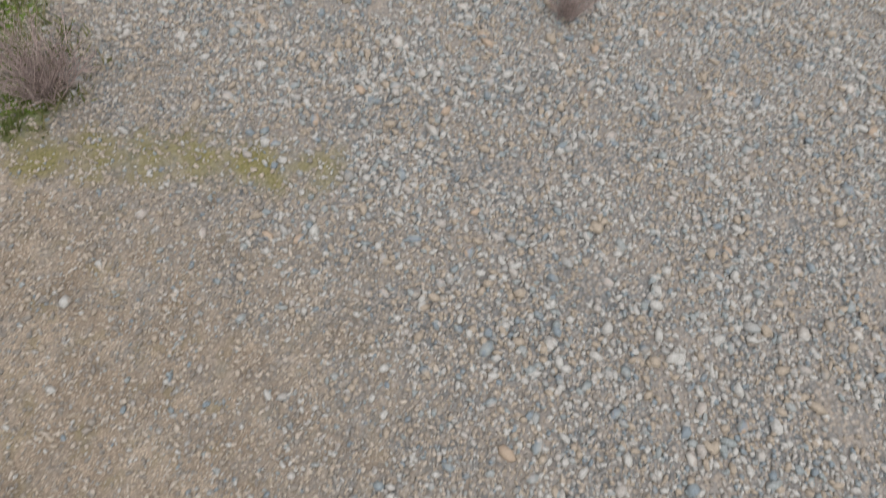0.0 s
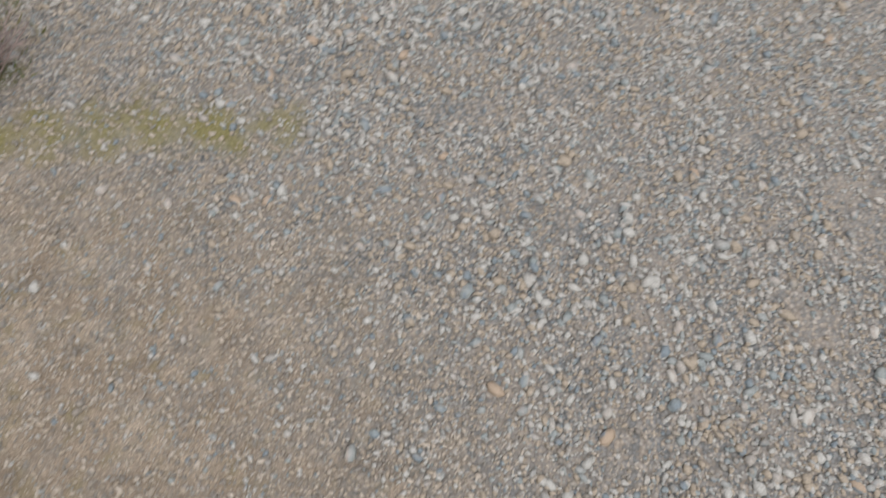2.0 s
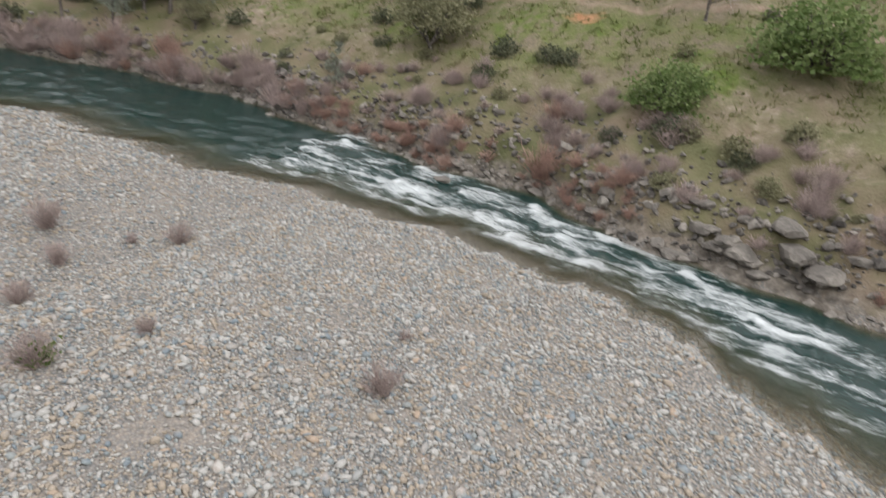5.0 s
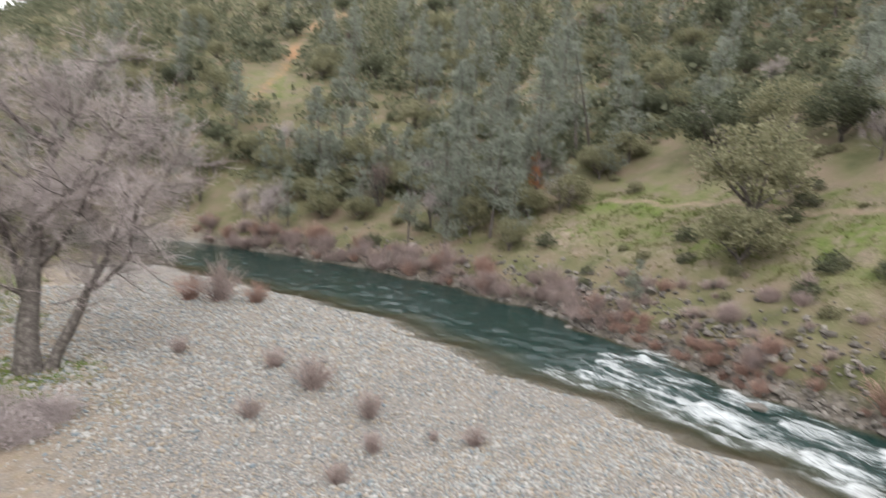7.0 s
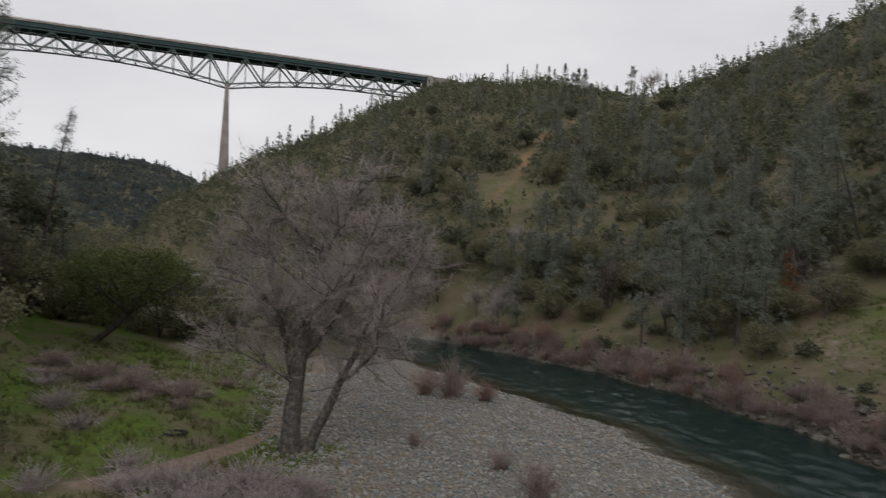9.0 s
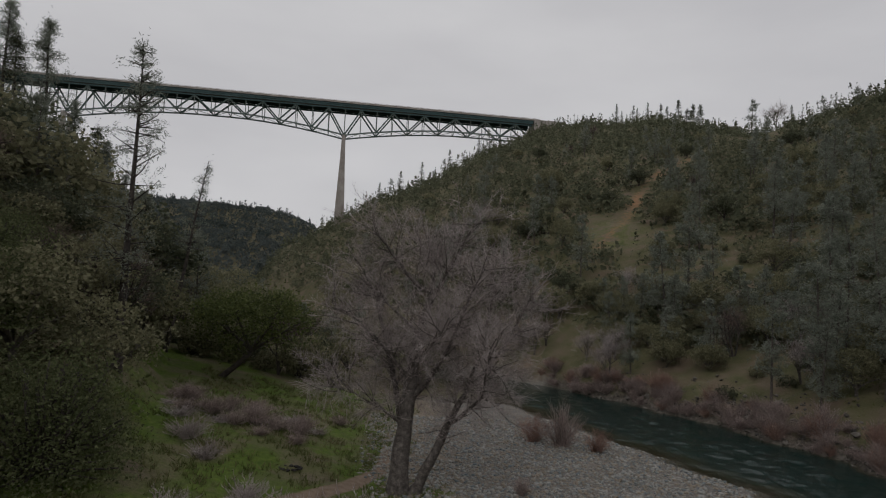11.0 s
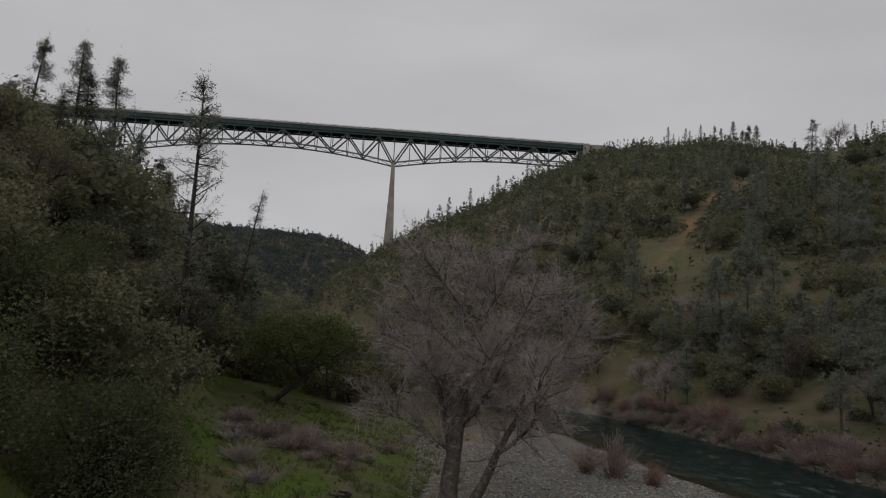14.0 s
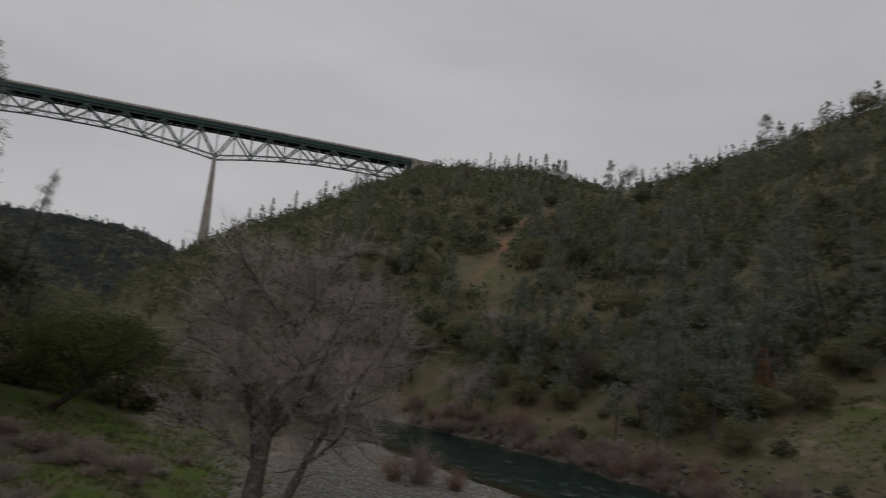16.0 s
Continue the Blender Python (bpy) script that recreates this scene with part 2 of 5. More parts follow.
def ground_material():
    m = bpy.data.materials.new("ground_cover")
    m.use_nodes = True
    nt = m.node_tree
    b = nt.nodes["Principled BSDF"]
    b.inputs["Roughness"].default_value = 0.95
    b.inputs["Specular IOR Level"].default_value = 0.2
    tc = nt.nodes.new("ShaderNodeTexCoord")

    def noise_of(scale, detail=5.0):
        n = nt.nodes.new("ShaderNodeTexNoise")
        n.inputs["Scale"].default_value, n.inputs["Detail"].default_value = scale, detail
        nt.links.new(tc.outputs["Object"], n.inputs["Vector"])
        return n.outputs[0]

    def ramp_of(value, stops):
        r = nt.nodes.new("ShaderNodeValToRGB")
        els = r.color_ramp.elements
        while len(els) < len(stops):
            els.new(0.5)
        for e, (p, c) in zip(els, stops):
            e.position, e.color = p, (*c, 1)
        nt.links.new(value, r.inputs[0])
        return r.outputs[0]

    def mix(fac, a, c, kind="MIX"):
        n = nt.nodes.new("ShaderNodeMixRGB")
        n.blend_type = kind
        if isinstance(fac, float):
            n.inputs[0].default_value = fac
        else:
            nt.links.new(fac, n.inputs[0])
        nt.links.new(a, n.inputs[1])
        nt.links.new(c, n.inputs[2])
        return n.outputs[0]

    # small pebbles: cells, each of its own tone
    cells = nt.nodes.new("ShaderNodeTexVoronoi")
    cells.inputs["Scale"].default_value = 11.0
    nt.links.new(tc.outputs["Object"], cells.inputs["Vector"])
    pick = nt.nodes.new("ShaderNodeSeparateColor")
    nt.links.new(cells.outputs["Color"], pick.inputs[0])
    pebble = ramp_of(pick.outputs[0], [(0.0, (0.12, 0.13, 0.135)), (0.35, (0.19, 0.19, 0.185)), (0.6, (0.24, 0.225, 0.205)), (0.85, (0.29, 0.25, 0.205)), (1.0, (0.38, 0.36, 0.33))])
    # pebble colour falls to about half towards the gaps between them
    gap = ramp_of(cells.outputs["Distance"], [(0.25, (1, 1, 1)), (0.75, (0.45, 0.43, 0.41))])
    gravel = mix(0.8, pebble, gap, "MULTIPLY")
    sand = ramp_of(noise_of(3.0), [(0.3, (0.19, 0.165, 0.14)), (0.7, (0.28, 0.245, 0.21))])
    gravel = mix(ramp_of(noise_of(0.35, 4.0), [(0.45, (0, 0, 0)), (0.75, (0.7, 0.7, 0.7))]), gravel, sand)
    grit = nt.nodes.new("ShaderNodeTexVoronoi")
    grit.inputs["Scale"].default_value = 34.0
    nt.links.new(tc.outputs["Object"], grit.inputs["Vector"])
    grain = nt.nodes.new("ShaderNodeSeparateColor")
    nt.links.new(grit.outputs["Color"], grain.inputs[0])
    soil = ramp_of(noise_of(0.9, 9.0), [(0.3, (0.155, 0.125, 0.095)), (0.5, (0.215, 0.175, 0.135)), (0.7, (0.28, 0.235, 0.185))])
    soil = mix(0.75, soil, ramp_of(grain.outputs[0], [(0.0, (0.62, 0.62, 0.62)), (0.6, (0.95, 0.94, 0.92)), (0.9, (1.35, 1.33, 1.3)), (1.0, (1.8, 1.8, 1.75))]), "MULTIPLY")
    soil = mix(ramp_of(noise_of(1.7, 9.0), [(0.52, (0, 0, 0)), (0.72, (0.6, 0.6, 0.6))]), soil, ramp_of(noise_of(9.0), [(0.3, (0.11, 0.095, 0.045)), (0.7, (0.17, 0.15, 0.08))]))
    grass = ramp_of(noise_of(0.35, 12.0), [(0.28, (0.066, 0.084, 0.026)), (0.42, (0.11, 0.117, 0.05)), (0.52, (0.128, 0.118, 0.066)), (0.62, (0.142, 0.12, 0.084)), (0.76, (0.11, 0.088, 0.06))])
    grass = mix(0.6, grass, ramp_of(noise_of(7.0, 8.0), [(0.28, (0.25, 0.25, 0.24)), (0.72, (0.78, 0.78, 0.75))]), "OVERLAY")
    lush = ramp_of(noise_of(2.5, 8.0), [(0.3, (0.052, 0.09, 0.012)), (0.7, (0.115, 0.16, 0.028))])
    rock = ramp_of(noise_of(2.2, 10.0), [(0.3, (0.05, 0.044, 0.038)), (0.5, (0.11, 0.096, 0.08)), (0.7, (0.19, 0.17, 0.147))])
    litter = ramp_of(noise_of(0.25, 12.0), [(0.3, (0.072, 0.076, 0.034)), (0.45, (0.112, 0.106, 0.056)), (0.58, (0.14, 0.115, 0.075)), (0.72, (0.168, 0.126, 0.094))])
    cover = nt.nodes.new("ShaderNodeVertexColor")
    cover.layer_name = "cover"
    parts = nt.nodes.new("ShaderNodeSeparateColor")
    nt.links.new(cover.outputs["Color"], parts.inputs[0])
    edge = noise_of(1.2, 8.0)

    def ragged(weight):
        a = nt.nodes.new("ShaderNodeMath")
        a.operation = "ADD"
        nt.links.new(weight, a.inputs[0])
        nt.links.new(edge, a.inputs[1])
        return ramp_half(a.outputs[0])

    def ramp_half(v):
        s = nt.nodes.new("ShaderNodeMapRange")
        s.inputs["From Min"].default_value, s.inputs["From Max"].default_value = 0.8, 1.2
        nt.links.new(v, s.inputs["Value"])
        return s.outputs[0]

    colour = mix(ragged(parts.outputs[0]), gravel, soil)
    colour = mix(ragged(parts.outputs[1]), colour, grass)
    colour = mix(ragged(parts.outputs[2]), colour, rock)
    colour = mix(ragged(cover.outputs["Alpha"]), colour, lush)
    second = nt.nodes.new("ShaderNodeVertexColor")
    second.layer_name = "woods"
    under = nt.nodes.new("ShaderNodeSeparateColor")
    nt.links.new(second.outputs["Color"], under.inputs[0])
    colour = mix(ragged(under.outputs[0]), colour, litter)
    road = ramp_of(noise_of(2.0), [(0.3, (0.18, 0.13, 0.096)), (0.7, (0.26, 0.20, 0.152))])
    colour = mix(ragged(under.outputs[1]), colour, road)
    clay = ramp_of(noise_of(0.8), [(0.3, (0.26, 0.13, 0.065)), (0.7, (0.36, 0.21, 0.12))])
    colour = mix(ragged(under.outputs[2]), colour, clay)
    moss = ramp_of(noise_of(12.0), [(0.35, (0.112, 0.104, 0.04)), (0.65, (0.195, 0.172, 0.085))])
    colour = mix(ragged(second.outputs["Alpha"]), colour, moss)
    nt.links.new(colour, b.inputs["Base Color"])
    bp = nt.nodes.new("ShaderNodeBump")
    bp.inputs["Strength"].default_value, bp.inputs["Distance"].default_value, bp.invert = 0.5, 0.06, True
    nt.links.new(cells.outputs["Distance"], bp.inputs["Height"])
    bp2 = nt.nodes.new("ShaderNodeBump")
    bp2.inputs["Strength"].default_value, bp2.inputs["Distance"].default_value = 0.5, 0.25
    nt.links.new(noise_of(4.0, 8.0), bp2.inputs["Height"])
    nt.links.new(bp.outputs[0], bp2.inputs["Normal"])
    nt.links.new(bp2.outputs[0], b.inputs["Normal"])
    return m


def off_line(x, y, pts):
    """Distance from a broken line."""
    best = np.full(np.shape(x), 1e9)
    for (ax, ay), (bx, by) in zip(pts, pts[1:]):
        t = np.clip(((x - ax) * (bx - ax) + (y - ay) * (by - ay)) / ((bx - ax) ** 2 + (by - ay) ** 2), 0, 1)
        best = np.minimum(best, np.hypot(x - ax - t * (bx - ax), y - ay - t * (by - ay)))
    return best


FOOTPATH = [(-16, 31.5), (-10.5, 33.8), (-7, 38.2), (-3.6, 44.6), (-1.6, 49.5), (-1.4, 56)]
HILL_TRAIL = [(57.5, -6), (60.2, 12.7), (61.2, 23), (64.8, 44), (62.8, 66), (58, 78)]
HILL_TRACK = [(137.6, 282.5), (112, 248), (85.4, 214.7), (72, 196), (63.4, 175.5), (46, 152)]


def cover_weights(x, y, z):
    dn, df = near_bank(y) - x, x - far_bank(y)
    near = dn > -0.3
    left = -1.0 - x + 1.2 * np.sin(y * 0.35) + 3.5 * smooth(y, 24, 34) + 0.5 * smooth(-y, -20, -12)
    soil = np.where(near, 0.72 * smooth(left, -10, 4), smooth(df, -0.5, 1.5))
    terrace = smooth(left, 1.5, 4) * smooth(y, 22, 32)
    grass = np.where(near, terrace, smooth(df, 5, 12) * np.clip(0.78 + 0.35 * waves(x, y, 22, 8), 0, 1))
    lush = np.where(near, terrace * np.clip(0.46 + 0.46 * waves(x, y, 9, 9), 0, 0.9), smooth(df, 9, 14) * np.clip(0.22 + 0.40 * waves(x, y, 14, 10), 0, 0.58) * smooth(-z, -16, -10))
    lush = np.maximum(lush, 0.9 * np.exp(-(((x + 0.9) / 1.7) ** 2 + ((y - 13.9) / 2.0) ** 2)))
    lush = np.maximum(lush, 0.9 * np.exp(-(((x - 1.0) / 3.0) ** 2 + ((y - 43) / 3.0) ** 2)))
    lush = np.maximum(lush, 0.95 * np.exp(-(((x - 0.3) / 1.1) ** 2 + ((y - 16.4) / 1.3) ** 2)))
    rock = np.where(near, 0, np.clip(0.85 - np.abs(df - 1.0) / 4.5 + 0.4 * waves(x, y, 6, 11), 0, 0.8))
    woods = np.where(near, np.maximum(smooth(z, 5.5, 9), smooth(y, 78, 95)), smooth(z, 11.5, 15) * np.clip(0.8 + 0.45 * waves(x, y, 35, 15), 0.15, 1))
    woods = np.where(~near, np.maximum(woods, 0.85 * smooth(df, 3, 8) * smooth(y, 54, 66)), woods)
    woods = np.where(~near, np.maximum(woods, 0.78 * smooth(df, 0, 2) * smooth(-df, -14, -7)), woods)
    woods = np.where(~near, np.maximum(woods, 0.72 * smooth(df, 0, 3) * smooth(-y, -9, 3) * np.clip(0.8 + 0.4 * waves(x, y, 8, 62), 0.2, 1)), woods)
    clearing = np.exp(-(((x - 52.5) / 6.5) ** 2 + ((y - 160) / 12) ** 2))
    meadow = np.exp(-(((x - 130) / 45) ** 2 + ((y - 330) / 70) ** 2)) + np.exp(-(((x - 20) / 60) ** 2 + ((y - 480) / 40) ** 2))
    woods = woods * (1 - np.clip(clearing * 1.1, 0, 0.9)) * (1 - 0.75 * np.clip(meadow, 0, 1))
    road = np.where(near, 1 - smooth(off_line(x, y, FOOTPATH), 0.45, 1.0), 0.6 * (1 - smooth(off_line(x, y, HILL_TRAIL), 0.3, 0.9)))
    road = np.maximum(road, np.clip(clearing * 0.6, 0, 0.24))
    road = np.maximum(road, 0.36 * np.exp(-(((x - 15.2) / 1.6) ** 2 + ((y + 6.0) / 3.4) ** 2)) + 0.5 * np.exp(-(((x - 12.5) / 0.7) ** 2 + ((y - 5.9) / 0.5) ** 2)))
    clay = np.maximum(0.62 - off_line(x, y, HILL_TRACK) / 9.0, 0) * np.clip(0.75 + 0.5 * waves(x, y, 28, 16), 0, 1) + 0.8 * np.exp(-(((x - 58.5) / 1.0) ** 2 + ((y - 18) / 2.0) ** 2))
    moss = 0.72 * np.exp(-((off_line(x, y, [(-0.6, 11.6), (1.4, 10.2), (2.8, 9.3), (4.4, 7.8)]) / 1.15) ** 2)) * np.clip(0.85 + 0.3 * waves(x, y, 1.6, 61), 0.4, 1) + 0.4 * np.exp(-(((x - 3.5) / 1.5) ** 2 + ((y - 37) / 5.0) ** 2))
    one = np.stack([soil, grass, rock, lush], -1)
    two = np.stack([woods, road, clay, moss], -1)
    return np.clip(one, 0, 1), np.clip(two, 0, 1)


def build_ground():
    az = np.radians(np.concatenate([np.arange(-180, -56, 4.0), np.arange(-56, 112, 0.5), np.arange(112, 180, 4.0)]))
    rad = np.concatenate([[0.6], np.geomspace(1.5, 36, 75), np.arange(36.6, 110, 0.6), np.geomspace(111, 400, 50), np.geomspace(420, 4600, 40)])
    A, Rr = np.meshgrid(az, rad)
    X, Y = Rr * np.sin(A), Rr * np.cos(A)
    Z = height(X, Y)
    n, k = len(az), len(rad)
    verts = np.stack([X, Y, Z], -1).reshape(-1, 3)
    i = np.arange(k - 1)[:, None] * n + np.arange(n)[None]
    j = np.arange(k - 1)[:, None] * n + (np.arange(n)[None] + 1) % n
    faces = np.stack([i, i + n, j + n, j], -1).reshape(-1, 4)
    me = bpy.data.meshes.new("ground")
    me.from_pydata(verts.tolist(), [], faces.tolist() + [list(range(n))])
    me.polygons.foreach_set("use_smooth", np.ones(len(me.polygons), bool))
    me.materials.append(ground_material())
    col = me.color_attributes.new("cover", "FLOAT_COLOR", "POINT")
    one, two = cover_weights(verts[:, 0], verts[:, 1], verts[:, 2])
    col.data.foreach_set("color", one.astype(np.float32).ravel())
    more = me.color_attributes.new("woods", "FLOAT_COLOR", "POINT")
    more.data.foreach_set("color", two.astype(np.float32).ravel())
    me.update()
    ob = new("ground", me)
    return tagged(ob, "pale cobble bar, grassy terrace and brushy canyon slopes", "ground", kind="structure")


ground = build_ground()


def water_material():
    m = bpy.data.materials.new("river_water")
    m.use_nodes = True
    nt = m.node_tree
    b = nt.nodes["Principled BSDF"]
    b.inputs["Roughness"].default_value = 0.07
    b.inputs["IOR"].default_value = 1.33
    tc = nt.nodes.new("ShaderNodeTexCoord")
    mp = nt.nodes.new("ShaderNodeMapping")
    mp.inputs["Rotation"].default_value = (0, 0, radians(-12))
    mp.inputs["Scale"].default_value = (1.5, 0.4, 1.0)
    nt.links.new(tc.outputs["Object"], mp.inputs["Vector"])
    streak = nt.nodes.new("ShaderNodeTexNoise")
    streak.inputs["Scale"].default_value, streak.inputs["Detail"].default_value, streak.inputs["Distortion"].default_value = 1.1, 9.0, 0.6
    nt.links.new(mp.outputs[0], streak.inputs["Vector"])
    at = nt.nodes.new("ShaderNodeVertexColor")
    at.layer_name = "flow"
    sep = nt.nodes.new("ShaderNodeSeparateColor")
    nt.links.new(at.outputs["Color"], sep.inputs[0])
    depth = nt.nodes.new("ShaderNodeValToRGB")
    depth.color_ramp.elements.new(0.5)
    for e, (p, c) in zip(depth.color_ramp.elements, [(0.0, (0.09, 0.07, 0.034)), (0.4, (0.036, 0.04, 0.022)), (1.0, (0.004, 0.021, 0.018))]):
        e.position, e.color = p, (*c, 1)
    nt.links.new(sep.outputs[1], depth.inputs[0])
    foam = nt.nodes.new("ShaderNodeMath")
    foam.operation = "MULTIPLY_ADD"
    nt.links.new(sep.outputs[0], foam.inputs[0])
    foam.inputs[1].default_value = 0.72
    spray = nt.nodes.new("ShaderNodeTexNoise")
    spray.inputs["Scale"].default_value, spray.inputs["Detail"].default_value = 5.5, 6.0
    nt.links.new(mp.outputs[0], spray.inputs["Vector"])
    torn = nt.nodes.new("ShaderNodeMath")
    torn.operation = "MULTIPLY_ADD"
    nt.links.new(spray.outputs[0], torn.inputs[0])
    torn.inputs[1].default_value = 0.55
    nt.links.new(streak.outputs[0], torn.inputs[2])
    less = nt.nodes.new("ShaderNodeMath")
    less.operation = "SUBTRACT"
    nt.links.new(torn.outputs[0], less.inputs[0])
    less.inputs[1].default_value = 0.27
    nt.links.new(less.outputs[0], foam.inputs[2])
    cut = nt.nodes.new("ShaderNodeMapRange")
    cut.inputs["From Min"].default_value, cut.inputs["From Max"].default_value = 0.74, 1.34
    cut.inputs["To Max"].default_value = 0.82
    nt.links.new(foam.outputs[0], cut.inputs["Value"])
    mixc = nt.nodes.new("ShaderNodeMixRGB")
    nt.links.new(cut.outputs[0], mixc.inputs[0])
    nt.links.new(depth.outputs[0], mixc.inputs[1])
    mixc.inputs[2].default_value = (0.70, 0.73, 0.74, 1)
    nt.links.new(mixc.outputs[0], b.inputs["Base Color"])
    rr = nt.nodes.new("ShaderNodeMapRange")
    rr.inputs["To Min"].default_value, rr.inputs["To Max"].default_value = 0.07, 0.8
    nt.links.new(cut.outputs[0], rr.inputs["Value"])
    nt.links.new(rr.outputs[0], b.inputs["Roughness"])
    clear = nt.nodes.new("ShaderNodeMapRange")
    clear.inputs["From Max"].default_value, clear.inputs["To Min"].default_value = 0.7, 0.3
    nt.links.new(sep.outputs[1], clear.inputs["Value"])
    nt.links.new(clear.outputs[0], b.inputs["Alpha"])
    bp = nt.nodes.new("ShaderNodeBump")
    bp.inputs["Strength"].default_value, bp.inputs["Distance"].default_value = 0.4, 0.2
    nt.links.new(torn.outputs[0], bp.inputs["Height"])
    nt.links.new(bp.outputs[0], b.inputs["Normal"])
    return m


DROPS = [(37.4, 32.2, 0.7, 2.2), (41.2, 31.6, 1.0, 2.6), (39.6, 30.2, 0.8, 2.2), (35.4, 31.2, 0.6, 1.8), (33.0, 29.8, 0.6, 1.6), (38.4, 22.4, 0.8, 3.6), (33.6, 21.8, 1.2, 4.0), (36.2, 17.6, 0.7, 3.0), (32.2, 16.6, 0.7, 2.6), (33.6, 14.6, 0.8, 3.4),
         (37.4, 12.6, 0.9, 4.2), (31.4, 11.6, 0.8, 3.6), (34.0, 9.8, 0.7, 2.6), (36.0, 7.6, 0.7, 5.0), (31.2, 7.4, 0.7, 3.0), (33.2, 2.6, 0.8, 5.2), (30.6, -1.6, 0.5, 5.0)]


def build_water():
    ys = np.concatenate([np.arange(-60, -20, 2.0), np.arange(-20, 100, 0.25), np.geomspace(100, 700, 60)])
    us = np.linspace(0, 1, 61)
    U, Y = np.meshgrid(us, ys)
    a, c = near_bank(Y) - 1.2, far_bank(Y) + 1.2
    X = a + (c - a) * U
    span = far_bank(Y) - near_bank(Y)
    V = (X - near_bank(Y)) / span
    white = np.zeros_like(X)
    swell = np.zeros_like(X)
    for x0, y0, wide, run in DROPS:
        v0 = (x0 - near_bank(y0)) / (far_bank(y0) - near_bank(y0))
        s = y0 - Y + 0.25 * np.sin(X * 2.1 + y0)
        side = np.exp(-(((V - v0) * span + 0.5 * np.sin(Y * 1.3 + x0)) / (1.6 * wide * (0.8 + 0.05 * np.maximum(s, 0)))) ** 2)
        white = np.maximum(white, smooth(s, -0.25, 0.35) * np.exp(-np.maximum(s, 0) / (1.5 * run)) * side)
        swell = swell + side * (np.exp(-((s - 0.5) / 0.7) ** 2) - 0.9 * np.exp(-((s + 0.7) / 0.8) ** 2))
    rapid = smooth(Y, -16, -2) * smooth(-Y, -36, -28)
    lane = np.clip(V * (1 - V) * 4, 0, 1)
    white = np.maximum(white, rapid * smooth(lane, 0.2, 0.75) * np.clip(0.40 + 0.36 * waves(X * 1.5, Y * 0.4, 3.0, 12), 0, 0.78))
    Z = WATER + (0.09 * waves(X, 0.6 * Y, 3.2, 13) + 0.075 * waves(X, 0.7 * Y, 1.6, 17) + 0.03 * waves(X, Y, 0.8, 18) + 0.10 * rapid * waves(X, Y, 1.8, 14) + 0.2 * np.clip(swell, -1, 1)) * lane
    dep = np.clip(np.minimum((X - near_bank(Y)) / 5.0, (far_bank(Y) - X) / 1.2), 0, 1)
    me = bpy.data.meshes.new("water")
    n = len(us)
    i = np.arange(len(ys) - 1)[:, None] * n + np.arange(n - 1)[None]
    faces = np.stack([i, i + 1, i + n + 1, i + n], -1).reshape(-1, 4)
    me.from_pydata(np.stack([X, Y, Z], -1).reshape(-1, 3).tolist(), [], faces.tolist())
    me.polygons.foreach_set("use_smooth", np.ones(len(me.polygons), bool))
    me.materials.append(water_material())
    col = me.color_attributes.new("flow", "FLOAT_COLOR", "POINT")
    col.data.foreach_set("color", np.stack([white, dep, dep * 0, dep * 0 + 1], -1).astype(np.float32).ravel())
    return tagged(new("river_water", me), "dark green river breaking into white rapids", "river", kind="structure")


water = build_water()
# ---- the high truss bridge ----
def part(name, bm, mat, parent, label=""):
    me = bpy.data.meshes.new(name)
    bm.to_mesh(me)
    bm.free()
    me.materials.append(mat)
    ob = new(name, me)
    ob.parent = parent
    if label:
        ob["label"] = label
    return ob


def bar(bm, a, b, w, h):
    """A box beam from a to b, w across and h high."""
    a, b = Vector(a), Vector(b)
    d = b - a
    turn = d.to_track_quat("X", "Z").to_matrix().to_4x4()
    bmesh.ops.create_cube(bm, size=1, matrix=Matrix.Translation((a + b) / 2) @ turn @ Matrix.Diagonal((d.length, w, h, 1)))


BRIDGE_AT, BRIDGE_TURN, DECK = (-79.0, 624.0), 6.4, 211.6


def bottom_of(s):
    """Depth of the truss below the deck girders along the bridge; s runs from the east pier towards the east abutment."""
    if s >= 0:
        return 19.5 + 13.5 * max(0, 1 - s / 125) ** 1.8
    return 20 + 13 * max(0, 1 - min(-s, 263 + s) / 115) ** 1.8


